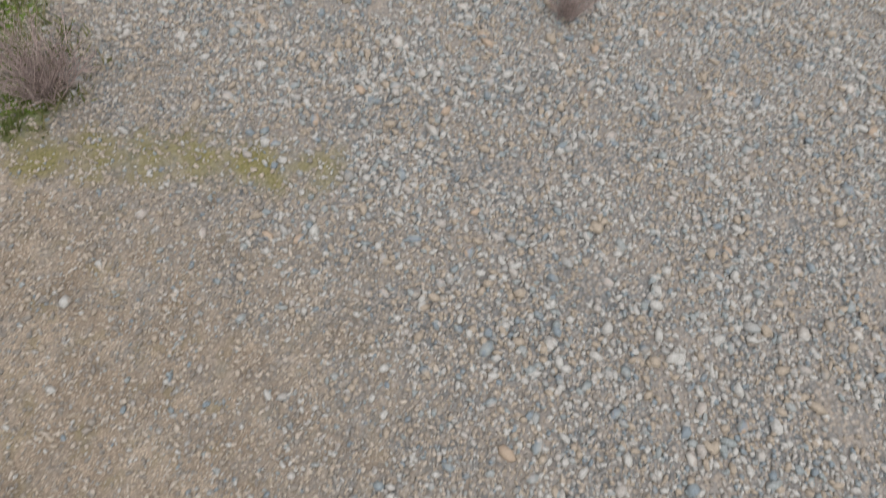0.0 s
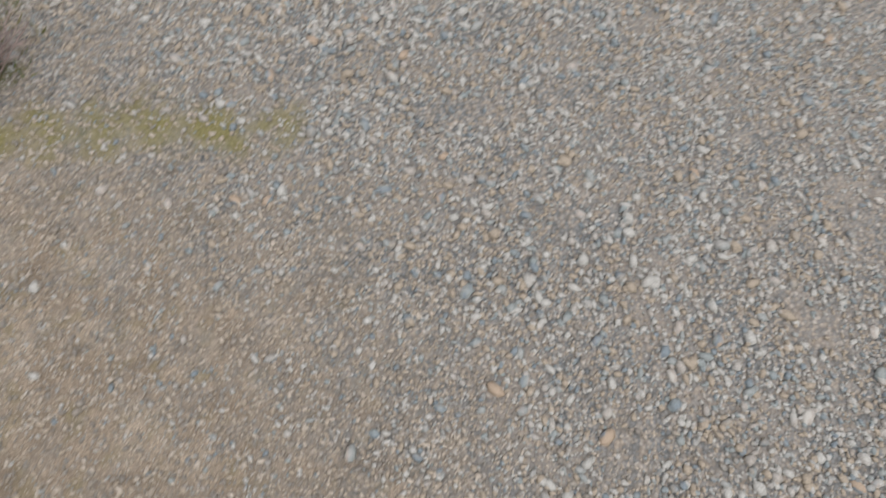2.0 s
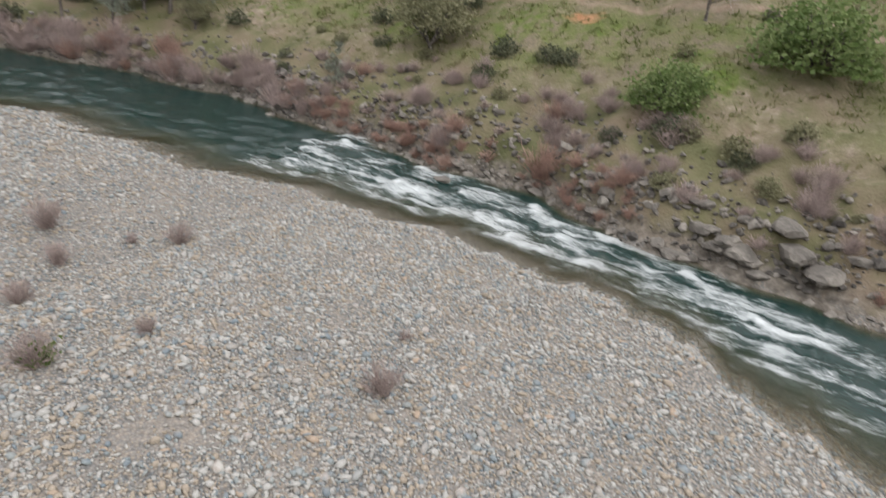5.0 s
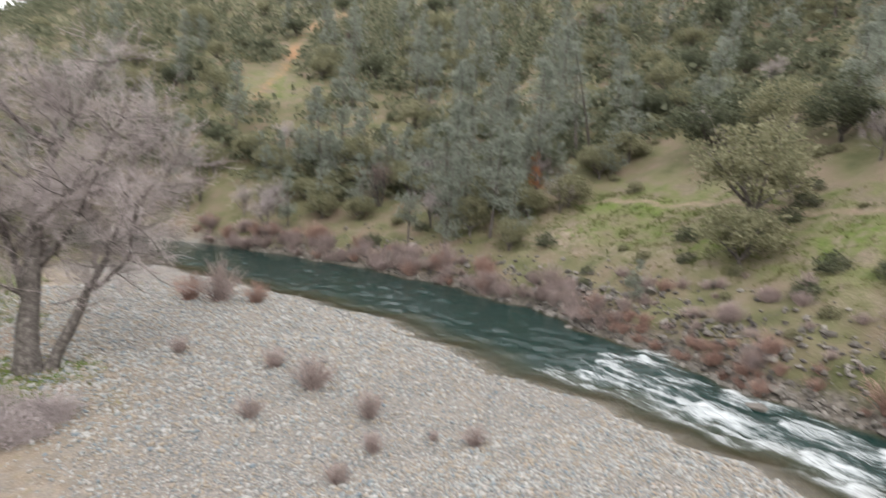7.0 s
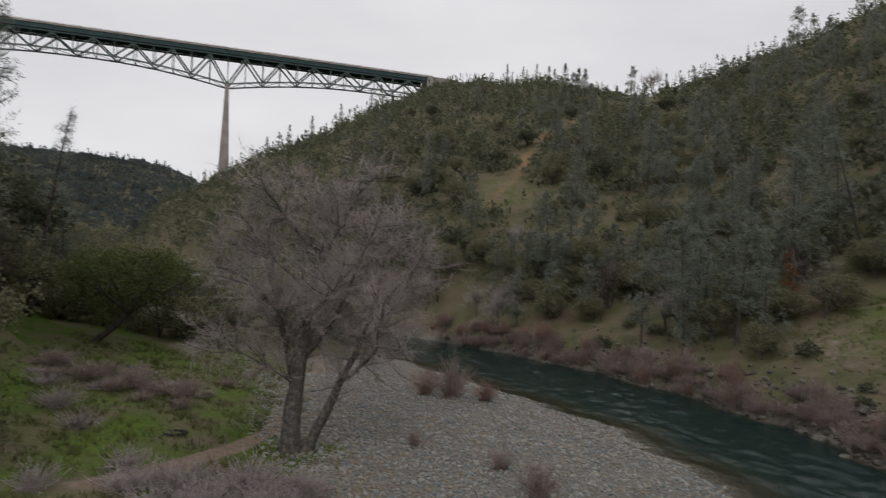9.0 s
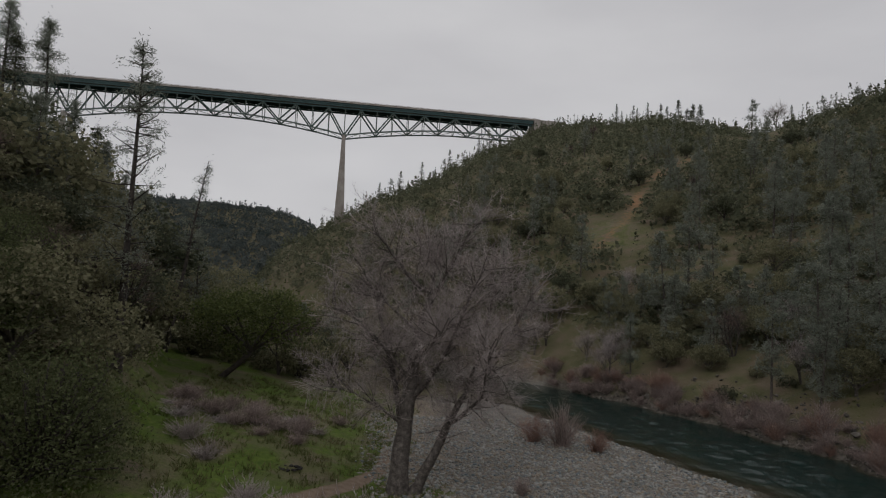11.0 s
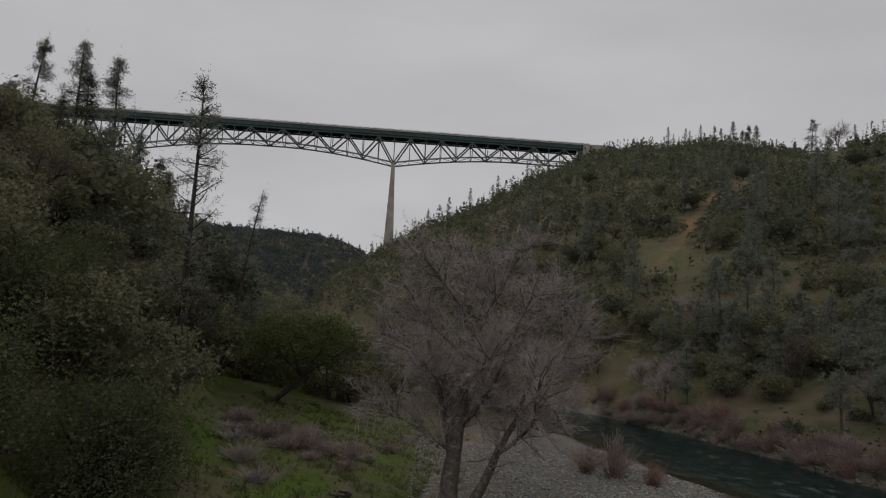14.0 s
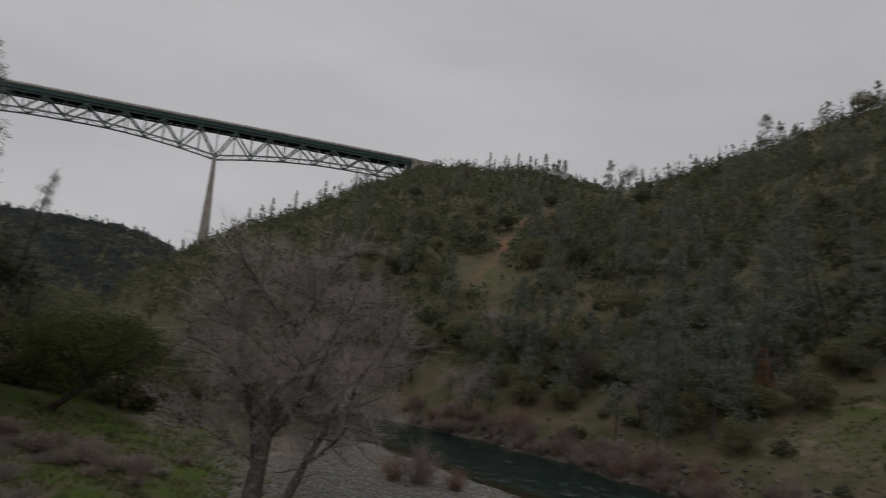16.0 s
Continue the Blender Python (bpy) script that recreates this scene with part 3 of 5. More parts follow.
def build_bridge():
    root = new("truss_bridge")
    root.matrix_world = pose(BRIDGE_AT[0], BRIDGE_AT[1], DECK, 0, 0, BRIDGE_TURN)
    tagged(root, "tall green steel truss road bridge on slim concrete piers", "bridge")
    bm = bmesh.new()
    bar(bm, (-480, 0, 0.4), (205, 0, 0.4), 21, 1.0)
    part("deck", bm, CONCRETE, root, "pale concrete road deck")
    for y in (-10.3, 10.3):
        bm = bmesh.new()
        bar(bm, (-480, y, 1.3), (205, y, 1.3), 0.4, 0.9)
        for k in range(-480, 206, 6):
            bar(bm, (k, y, 0.9), (k, y, 2.3), 0.3, 0.3)
        bar(bm, (-480, y, 2.3), (205, y, 2.3), 0.2, 0.2)
        part("parapet", bm, CONCRETE, root)
        bm = bmesh.new()
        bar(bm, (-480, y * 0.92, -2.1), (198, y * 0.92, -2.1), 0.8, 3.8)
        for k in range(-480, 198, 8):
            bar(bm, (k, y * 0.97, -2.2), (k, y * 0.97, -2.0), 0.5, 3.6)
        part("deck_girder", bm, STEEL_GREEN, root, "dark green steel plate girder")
    step = 195 / 12
    for y in (-8.5, 8.5):
        nodes = [k * step for k in range(-28, 13)]
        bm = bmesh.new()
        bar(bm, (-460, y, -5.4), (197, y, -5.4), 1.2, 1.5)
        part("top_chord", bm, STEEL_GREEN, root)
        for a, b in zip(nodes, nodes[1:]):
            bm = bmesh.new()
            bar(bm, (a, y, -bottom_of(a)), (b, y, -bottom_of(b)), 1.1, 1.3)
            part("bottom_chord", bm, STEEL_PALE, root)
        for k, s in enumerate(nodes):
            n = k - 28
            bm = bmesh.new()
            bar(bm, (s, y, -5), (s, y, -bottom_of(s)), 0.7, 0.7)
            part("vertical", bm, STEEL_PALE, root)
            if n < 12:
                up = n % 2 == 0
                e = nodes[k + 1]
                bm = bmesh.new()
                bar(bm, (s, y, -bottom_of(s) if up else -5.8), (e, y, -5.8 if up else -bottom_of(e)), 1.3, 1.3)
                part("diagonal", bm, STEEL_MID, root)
    for k in range(-28, 13):
        s = k * step
        bm = bmesh.new()
        bar(bm, (s, -8.5, -bottom_of(s)), (s, 8.5, -bottom_of(s)), 0.6, 0.6)
        if k < 12:
            e = s + step
            bar(bm, (s, -8.5 if k % 2 else 8.5, -bottom_of(s)), (e, 8.5 if k % 2 else -8.5, -bottom_of(e)), 0.4, 0.4)
        part("cross_brace", bm, STEEL_PALE, root)
    for s in (0, -263):
        for y in (-7.5, 7.5):
            bm = bmesh.new()
            ring = []
            for z, w, l in ((-34, 3.4, 3.2), (-60, 5.2, 4.0), (-100, 8.5, 5.2), (-205, 15, 8)):
                ring.append([bm.verts.new((s + sx * w / 2, y + sy * l / 2, z)) for sx, sy in ((-1, -1), (1, -1), (1, 1), (-1, 1))])
            for a, b in zip(ring, ring[1:]):
                for i in range(4):
                    bm.faces.new((a[i], a[(i + 1) % 4], b[(i + 1) % 4], b[i]))
            bm.faces.new(ring[0])
            part("pier_leg", bm, CONCRETE, root, "tall tapered concrete pier leg")
        bm = bmesh.new()
        bar(bm, (s, -9.5, -33.4), (s, 9.5, -33.4), 3.2, 1.4)
        for z in (-80, -130):
            bar(bm, (s, -7, z), (s, 7, z), 3, 3)
        part("pier_cap", bm, CONCRETE, root)
    bm = bmesh.new()
    bar(bm, (199, 0, -7.5), (230, 0, -7.5), 22, 17)
    bmesh.ops.bevel(bm, geom=bm.edges, offset=0.2, segments=1)
    part("abutment", bm, CONCRETE, root, "pale concrete abutment block")
    return root


build_bridge()
# ---- plants ----
class Shape:
    """Collects tubes and leaves into one mesh."""

    def __init__(self):
        self.v, self.f, self.n = [], [], 0

    def tube(self, pts, radii, sides=5):
        pts, k = np.asarray(pts, float), len(pts)
        way = np.gradient(pts, axis=0)
        way /= np.linalg.norm(way, axis=1)[:, None] + 1e-9
        ref = np.array([0.31, 0.17, 0.93]) if abs(way[0][2]) < 0.9 else np.array([0.95, 0.2, 0.1])
        a = np.cross(way, ref)
        a /= np.linalg.norm(a, axis=1)[:, None] + 1e-9
        b = np.cross(way, a)
        ang = np.arange(sides) * 2 * np.pi / sides
        ring = pts[:, None] + np.asarray(radii)[:, None, None] * (np.cos(ang)[None, :, None] * a[:, None] + np.sin(ang)[None, :, None] * b[:, None])
        self.v.append(ring.reshape(-1, 3))
        for i in range(k - 1):
            for j in range(sides):
                p, q = self.n + i * sides + j, self.n + i * sides + (j + 1) % sides
                self.f.append((p, q, q + sides, p + sides))
        self.f.append(tuple(self.n + (k - 1) * sides + j for j in range(sides)))
        self.n += k * sides

    def twigs(self, a, b, r):
        """Many straight three-sided twigs at once, thin at the far end."""
        a, b = np.asarray(a, float), np.asarray(b, float)
        d = b - a
        d /= np.linalg.norm(d, axis=1)[:, None] + 1e-9
        u = np.cross(d, [0.37, 0.81, 0.45])
        u /= np.linalg.norm(u, axis=1)[:, None] + 1e-9
        w = np.cross(d, u)
        r = np.broadcast_to(np.asarray(r, float), (len(a),))[:, None]
        s3 = 0.866
        low = [a + r * u, a + r * (-0.5 * u + s3 * w), a + r * (-0.5 * u - s3 * w)]
        top = [b + 0.5 * r * u, b + 0.5 * r * (-0.5 * u + s3 * w), b + 0.5 * r * (-0.5 * u - s3 * w)]
        self.v.append(np.stack(low + top, 1).reshape(-1, 3))
        i = self.n + 6 * np.arange(len(a))[:, None]
        for q in ((0, 1, 4, 3), (1, 2, 5, 4), (2, 0, 3, 5)):
            self.f.extend(map(tuple, (i + np.array(q)).tolist()))
        self.n += 6 * len(a)

    def leaves(self, rng, at, size, long=1.4, droop=0.0, fold=0.25):
        """Folded two-sided leaf clumps: a bent diamond each."""
        at = np.asarray(at, float)
        n = len(at)
        d = rng.normal(size=(n, 3))
        d[:, 2] = d[:, 2] * 0.7 - droop
        d /= np.linalg.norm(d, axis=1)[:, None]
        e = np.cross(d, rng.normal(size=(n, 3)))
        e /= np.linalg.norm(e, axis=1)[:, None] + 1e-9
        k = np.cross(d, e)
        s = (size * rng.uniform(0.6, 1.4, n))[:, None]
        v = np.stack([at - d * s * long * 0.5, at + e * s * 0.5 + k * s * fold, at + d * s * long * 0.5, at - e * s * 0.5 + k * s * fold], 1)
        self.v.append(v.reshape(-1, 3))
        i = self.n + 4 * np.arange(n)[:, None]
        self.f.extend(map(tuple, (i + np.array((0, 1, 2))).tolist()))
        self.f.extend(map(tuple, (i + np.array((0, 2, 3))).tolist()))
        self.n += 4 * n

    def blades(self, rng, at, way, length, width):
        """Single thin blades that start at the given places and fan out."""
        at, n = np.asarray(at, float), len(at)
        d = np.asarray(way, float) + rng.normal(size=(n, 3)) * 0.75
        d /= np.linalg.norm(d, axis=1)[:, None] + 1e-9
        e = np.cross(d, rng.normal(size=(n, 3)))
        e /= np.linalg.norm(e, axis=1)[:, None] + 1e-9
        s = (length * rng.uniform(0.6, 1.3, n))[:, None]
        w = np.broadcast_to(np.asarray(width, float), (n,))[:, None]
        self.v.append(np.stack([at - e * w / 2, at + e * w / 2, at + d * s], 1).reshape(-1, 3))
        i = self.n + 3 * np.arange(n)[:, None]
        self.f.extend(map(tuple, (i + np.array((0, 1, 2))).tolist()))
        self.n += 3 * n

    def mesh(self, name, mat, smooth_shade=True):
        return mesh_from(name, np.concatenate(self.v).tolist(), self.f, mat, smooth_shade)

    def under(self, name, mat, parent, label=""):
        ob = new(name, self.mesh(name, mat))
        ob.parent = parent
        if label:
            ob["label"] = label
        return ob


def unit(v):
    v = np.asarray(v, float)
    return v / (np.linalg.norm(v) + 1e-9)


def bend(rng, start, way, length, k, wander, lift=0.0):
    """A wandering line of k pieces."""
    pts, d = [np.asarray(start, float)], unit(way)
    for _ in range(k):
        d = unit(d + rng.normal(size=3) * wander + np.array([0, 0, lift]))
        pts.append(pts[-1] + d * length / k)
    return np.array(pts)


def root_of(name, label, category, group=""):
    ob = new(name)
    return tagged(ob, label, category, group)


def stand(ob, x, y, turn=0.0, size=1.0, sink=0.1, lean=0.0):
    ob.matrix_world = Matrix.Translation((x, y, ground_at(x, y) - sink)) @ Matrix.Rotation(radians(turn), 4, "Z") @ Matrix.Rotation(radians(lean), 4, "Y") @ Matrix.Scale(size, 4)
    return ob


def place(ob, x, y, turn=0.0, size=1.0, sink=0.1, lean=0.0):
    c = copy_thing(ob, pose(0, 0, 0))
    return stand(c, x, y, turn, size, sink, lean)


PARK = []


def oak(seed, high, wide, leaf, clumps, per, mat, label, bark=BARK_DARK, name="oak_tree", lean=(0.1, 0, 1), bole=0.22, skirt=0.2):
    rng = np.random.RandomState(seed)
    root = root_of(name, label, "tree")
    wood, crown = Shape(), Shape()
    fork = high * bole
    stem = bend(rng, (0, 0, 0), lean, fork, 4, 0.08)
    wood.tube(stem, np.linspace(high * 0.034, high * 0.025, 5), 7)
    tips = []
    for i in range(6):
        a = i * 1.05 + rng.uniform(-0.4, 0.4)
        reach = rng.uniform(0.6, 1.0)
        d = (np.cos(a) * wide * 0.42 * reach, np.sin(a) * wide * 0.42 * reach, high * rng.uniform(0.3, 0.62))
        limb = bend(rng, stem[-1], d, np.linalg.norm(d), 5, 0.16, 0.03)
        wood.tube(limb, np.linspace(high * 0.02, high * 0.006, 6), 5)
        for j in range(5):
            s = limb[rng.randint(2, 6)]
            b = bend(rng, s, rng.normal(size=3) * (1, 1, 0.5) + np.array([d[0] / wide, d[1] / wide, 0.35]), wide * rng.uniform(0.12, 0.26), 3, 0.2)
            wood.tube(b, np.linspace(high * 0.007, high * 0.002, 4), 4)
            tips.append(b[-1])
        tips.append(limb[-1])
    tips = np.array(tips)
    centre = np.array([stem[-1][0], stem[-1][1], high * 0.62])
    at = []
    for c in range(clumps):
        t = tips[rng.randint(len(tips))]
        if rng.rand() < 0.5:
            q = rng.normal(size=3)
            q = q / np.linalg.norm(q)
            q[2] = abs(q[2]) * (0.7 + skirt) - skirt
            t = centre + q * np.array([wide * 0.48, wide * 0.48, high * 0.36]) * rng.uniform(0.75, 1.02)
        r = wide * rng.uniform(0.05, 0.1)
        at.append(t + rng.normal(size=(per, 3)) * r * np.array([1, 1, 0.7]))
    crown.leaves(rng, np.concatenate(at), leaf)
    wood.under("trunk", bark, root)
    crown.under("crown", mat, root)
    return root


def pine(seed, high, spread, mat, label, first=0.35, tufts=3, bare=False, bark=BARK_DARK, blade=0.34, name="pine_tree", blades=8, cone=False):
    """A foothill pine: thin stem, rising branches with drooping needle tufts."""
    rng = np.random.RandomState(seed)
    root = root_of(name, label, "tree")
    wood, crown = Shape(), Shape()
    stem = bend(rng, (0, 0, 0), (rng.uniform(-0.04, 0.04), rng.uniform(-0.04, 0.04), 1), high, 9, 0.025)
    wood.tube(stem, np.linspace(high * 0.013 + 0.04, 0.03, 10), 6)
    at, ways = [], []
    for i in range(int(high * (1.0 if bare else 4.6 if cone else 2.6))):
        h = rng.uniform(first, 0.98)
        k = h * 9
        base = stem[int(k)] + (stem[min(9, int(k) + 1)] - stem[int(k)]) * (k - int(k))
        reach = spread * (0.25 + 0.75 * min(1, (1 - h) * 2.2)) * rng.uniform(0.5, 1.1)
        if cone:
            reach = spread * (1.06 - h) / (1.06 - first) * rng.uniform(0.7, 1.15)
        a = rng.uniform(0, 6.28)
        b = bend(rng, base, (np.cos(a), np.sin(a), rng.uniform(-0.25, 0.2) if cone else rng.uniform(-0.1, 0.7)), reach, 3, 0.16, 0.03)
        wood.tube(b, np.linspace(0.05, 0.012, 4) * (high / 18), 3)
        if not bare:
            for _ in range(tufts):
                c = b[rng.randint(1, 4)] + rng.normal(size=3) * reach * 0.16
                at.append(c + rng.normal(size=(blades, 3)) * 0.2)
                ways.append(np.repeat((unit(b[3] - b[0]) * 0.5 + np.array([0, 0, -0.15]))[None], blades, 0))
    if not bare:
        c = stem[-1] + rng.normal(size=(14, 3)) * (0.3, 0.3, 0.5)
        at.append(c)
        ways.append(np.repeat(np.array([[0, 0, 0.6]]), 14, 0))
        crown.blades(rng, np.concatenate(at), np.concatenate(ways), blade * 2.1, blade * 0.5)
    wood.under("trunk", bark, root)
    if not bare:
        crown.under("crown", mat, root)
    return root


def shrub(seed, wide, high, leaf, clumps, per, mat, label, name="shrub"):
    rng = np.random.RandomState(seed)
    root = root_of(name, label, "shrub")
    wood, crown = Shape(), Shape()
    at = []
    for c in range(clumps):
        q = rng.normal(size=3)
        q /= np.linalg.norm(q)
        q[2] = abs(q[2])
        p = q * np.array([wide / 2, wide / 2, high * 0.85]) * rng.uniform(0.55, 0.98)
        at.append(p + rng.normal(size=(per, 3)) * wide * 0.075)
        if c % 3 == 0:
            wood.tube(bend(rng, (0, 0, 0), p, np.linalg.norm(p), 3, 0.1), np.linspace(0.05, 0.012, 4) * max(1, wide / 3), 3)
    at = np.concatenate(at)
    at[:, 2] = np.maximum(at[:, 2], 0.08)
    crown.leaves(rng, at, leaf)
    wood.under("stem", BARK_DARK, root)["kind"] = "stuff"
    crown.under("foliage", mat, root)
    return root


def twig_bush(seed, wide, high, stems, mat, label, leaf=None, thick=0.008, name="willow_bush", forks=3):
    """A leafless bush: stems fan out from the base and fork into fine twigs."""
    rng = np.random.RandomState(seed)
    root = root_of(name, label, "shrub")
    s = Shape()
    a0, b0, r0 = [], [], []
    for i in range(stems):
        an, out = rng.uniform(0, 6.28), np.sqrt(rng.rand())
        p = rng.normal(size=3) * (0.06 * wide, 0.06 * wide, 0)
        for f in range(3):
            d = np.array([np.cos(an) * out * wide / 2, np.sin(an) * out * wide / 2, high * (1.0 - 0.45 * out * out)]) / 3
            e = p + d * rng.uniform(0.75, 1.15) + rng.normal(size=3) * 0.05 * wide
            e[2] = max(e[2], 0.02)
            a0.append(p), b0.append(e), r0.append(thick * (1.8 - 0.5 * f))
            for _ in range(forks if f else 1):
                m = p + (e - p) * rng.rand()
                a0.append(m), b0.append(m + unit(d + rng.normal(size=3) * 0.6 * np.linalg.norm(d)) * rng.uniform(0.12, 0.28) * high), r0.append(thick * 0.7)
            p = e
    s.twigs(a0, b0, r0)
    s.under("branchwork", mat, root)
    if leaf:
        g = Shape()
        at = rng.normal(size=(110, 3)) * (wide * 0.13, wide * 0.13, high * 0.16) + np.array([0.15 * wide, 0, high * 0.25])
        at[:, 2] = np.abs(at[:, 2])
        g.leaves(rng, at, 0.11)
        g.under("foliage", leaf, root, "fresh green shoots")
    return root


def bare_tree(seed, high, wide, stems, label, levels=4, mat=BARK_PALE, twig=TWIG, name="bare_tree", fine=1.0, thick=1.0, kids=5):
    """A leafless broad tree, several leaning stems that fork down to a haze of twigs."""
    rng = np.random.RandomState(seed)
    root = root_of(name, label, "tree")
    haze = Shape()
    ta, tb, trr = [], [], []

    def fork(shape, start, way, length, radius, level):
        k = 5 if level == 0 else 4
        line = bend(rng, start, way, length, k, 0.09 + 0.05 * level, 0.02)
        shape.tube(line, np.linspace(radius, radius * 0.55, k + 1), 8 if level == 0 else 5 if level == 1 else 4)
        d = unit(line[-1] - line[0])
        n = kids + (1 if level == 0 else 0)
        for i in range(n):
            h = rng.uniform(0.35, 1.0) if level else rng.uniform(0.45, 1.0)
            at = line[min(k - 1, int(h * k))] + (line[min(k, int(h * k) + 1)] - line[min(k - 1, int(h * k))]) * (h * k % 1)
            side = unit(rng.normal(size=3))
            w = unit(d * 0.9 + side * rng.uniform(0.45, 0.95) + np.array([0, 0, 0.1]))
            l = length * rng.uniform(0.5, 0.76)
            if level + 1 < levels:
                fork(shape, at, w, l, radius * rng.uniform(0.36, 0.52), level + 1)
            else:
                e = at + w * l * 0.7
                ta.append(at), tb.append(e), trr.append(0.016)
                for _ in range(max(1, int(7 * fine))):
                    m = at + (e - at) * rng.uniform(0.1, 1)
                    g = m + unit(w + rng.normal(size=3) * 0.75 + np.array([0, 0, -0.05])) * rng.uniform(0.4, 1.1)
                    ta.append(m), tb.append(g), trr.append(0.0085)
                    if rng.rand() < 0.8:
                        m2 = m + (g - m) * rng.uniform(0.3, 0.9)
                        ta.append(m2), tb.append(m2 + unit(g - m + rng.normal(size=3) * 0.5) * rng.uniform(0.25, 0.7)), trr.append(0.0065)

    for i, (x, y, dx, dy, r, l) in enumerate(stems):
        s = Shape()
        fork(s, (x, y, 0), (dx, dy, 1), high * l, r * thick, 0)
        s.under("trunk", mat, root)
    haze.twigs(ta, tb, trr)
    haze.under("branchwork", twig, root, "dense haze of bare pinkish grey twigs")
    return root


# stems and limbs of the cottonwood: grows from, how far along, heading, rise, length, thickness
TREE_LIMBS = [(-1, -0.5, 10, 86, 14.2, 0.68), (-1, 0.5, -5, 62, 8.0, 0.40), (-1, -0.2, 118, 76, 14.0, 0.32),
         (0, 1.0, 172, 44, 6.4, 0.20), (0, 1.0, -10, 45, 6.4, 0.19), (0, 1.0, 80, 76, 5.6, 0.16), (0, 0.6, 190, 36, 8.0, 0.17), (0, 0.8, 150, 42, 7.4, 0.14),
         (0, 0.4, 200, 40, 6.2, 0.12), (0, 0.5, -8, 46, 11.0, 0.22), (1, 0.7, -15, 26, 8.4, 0.15), (1, 1.0, 5, 30, 8.8, 0.17), (1, 1.0, 45, 68, 9.2, 0.17), (1, 1.0, 110, 48, 6.0, 0.13), (0, 0.65, -75, 48, 5.5, 0.13)]


def cottonwood(seed, label):
    """A leafless tree on leaning stems, forking down to a haze of fine twigs."""
    rng = np.random.RandomState(seed)
    root = root_of("bare_tree", label, "tree")
    haze, lines = Shape(), []
    ta, tb, tr = [], [], []
    for from_, along, head, rise, length, thick in TREE_LIMBS:
        stem = from_ < 0
        way = np.array([math.cos(radians(head)) * math.cos(radians(rise)), math.sin(radians(head)) * math.cos(radians(rise)), math.sin(radians(rise))])
        start = np.array([along, 0.5 * (head > 90), -0.1]) if stem else lines[from_][min(9, int(along * 9))]
        line = bend(rng, start, way, length, 9, 0.075 if stem else 0.13, 0.0 if stem else 0.02)
        lines.append(line)
        s = Shape()
        s.tube(line, np.linspace(thick, thick * (0.45 if stem else 0.22), 10) * (1 + 0.35 * (np.arange(10) == 0) * stem + rng.uniform(-0.1, 0.1, 10)), 9 if stem else 6)
        for _ in range(int(length * (1.8 if stem else 4.3))):
            h = rng.uniform(0.42 if stem else 0.12, 1.0) * 8.99
            at = line[int(h)] + (line[int(h) + 1] - line[int(h)]) * (h % 1)
            w = unit(way * 0.55 + unit(rng.normal(size=3)) * 0.9 + np.array([0, 0, 0.25]))
            bough = bend(rng, at, w, rng.uniform(1.6, 3.6) * (0.75 if stem else 1), 4, 0.2, 0.02)
            s.tube(bough, np.linspace(0.045, 0.016, 5), 4)
            for _ in range(7):
                j = rng.uniform(0.15, 1.0) * 3.99
                p = bough[int(j)] + (bough[int(j) + 1] - bough[int(j)]) * (j % 1)
                e = p + unit(w * 0.7 + rng.normal(size=3) * 0.6) * rng.uniform(0.7, 1.7)
                ta.append(p), tb.append(e), tr.append(0.014)
                for _ in range(7):
                    m = p + (e - p) * rng.uniform(0.1, 1)
                    g = m + unit(e - p + rng.normal(size=3) * 0.6) * rng.uniform(0.35, 1.0)
                    ta.append(m), tb.append(g), tr.append(0.0095)
                    if rng.rand() < 0.8:
                        m2 = m + (g - m) * rng.uniform(0.3, 0.9)
                        ta.append(m2), tb.append(m2 + unit(g - m + rng.normal(size=3) * 0.4) * rng.uniform(0.25, 0.6)), tr.append(0.0075)
        s.under("trunk" if stem else "limb", BARK_PALE, root)
    haze.twigs(ta, tb, tr)
    haze.under("branchwork", TWIG, root, "dense haze of bare pinkish grey twigs")
    return root


# the leafless cottonwood on the edge of the bar
stand(cottonwood(13, "large leafless grey tree with leaning trunks on the gravel"), 0.1, 43.4)

# live oak and its neighbours on the grassy terrace
stand(oak(21, 11.0, 14, 0.21, 240, 40, LEAF_OAK, "dark leaning live oak with a broad green crown", lean=(1.25, -0.1, 1), bole=0.42, skirt=-0.05), -21.5, 72.0, sink=0.2)
# thin burnt pine on the terrace
stand(pine(24, 29.0, 3.6, LEAF_PINE, "tall thin scorched pine with sparse drooping foliage", first=0.25, tufts=7, blade=0.15, blades=12), -24.2, 53.0, 60, 1.0, 0.3, -5.0)
stand(pine(25, 25, 2.3, LEAF_PINE, "thin leaning pine with foliage near its top", first=0.5, tufts=4, blade=0.13, blades=9), -30.6, 79.0, 0, 1.0, 0.3, 10.0)
# broad grey-green brush at the terrace's edge
edge_brush = shrub(26, 10, 7.5, 0.125, 300, 52, LEAF_OLIVE, "broad grey-green willow-leaved brush on the terrace", name="tall_brush")
stand(edge_brush, -19.5, 34.5)
place(edge_brush, -27.5, 38.0, 130, 1.05)
place(edge_brush, -31.0, 47.0, 220, 0.9)
place(edge_brush, -24.0, 28.0, 300, 0.95)
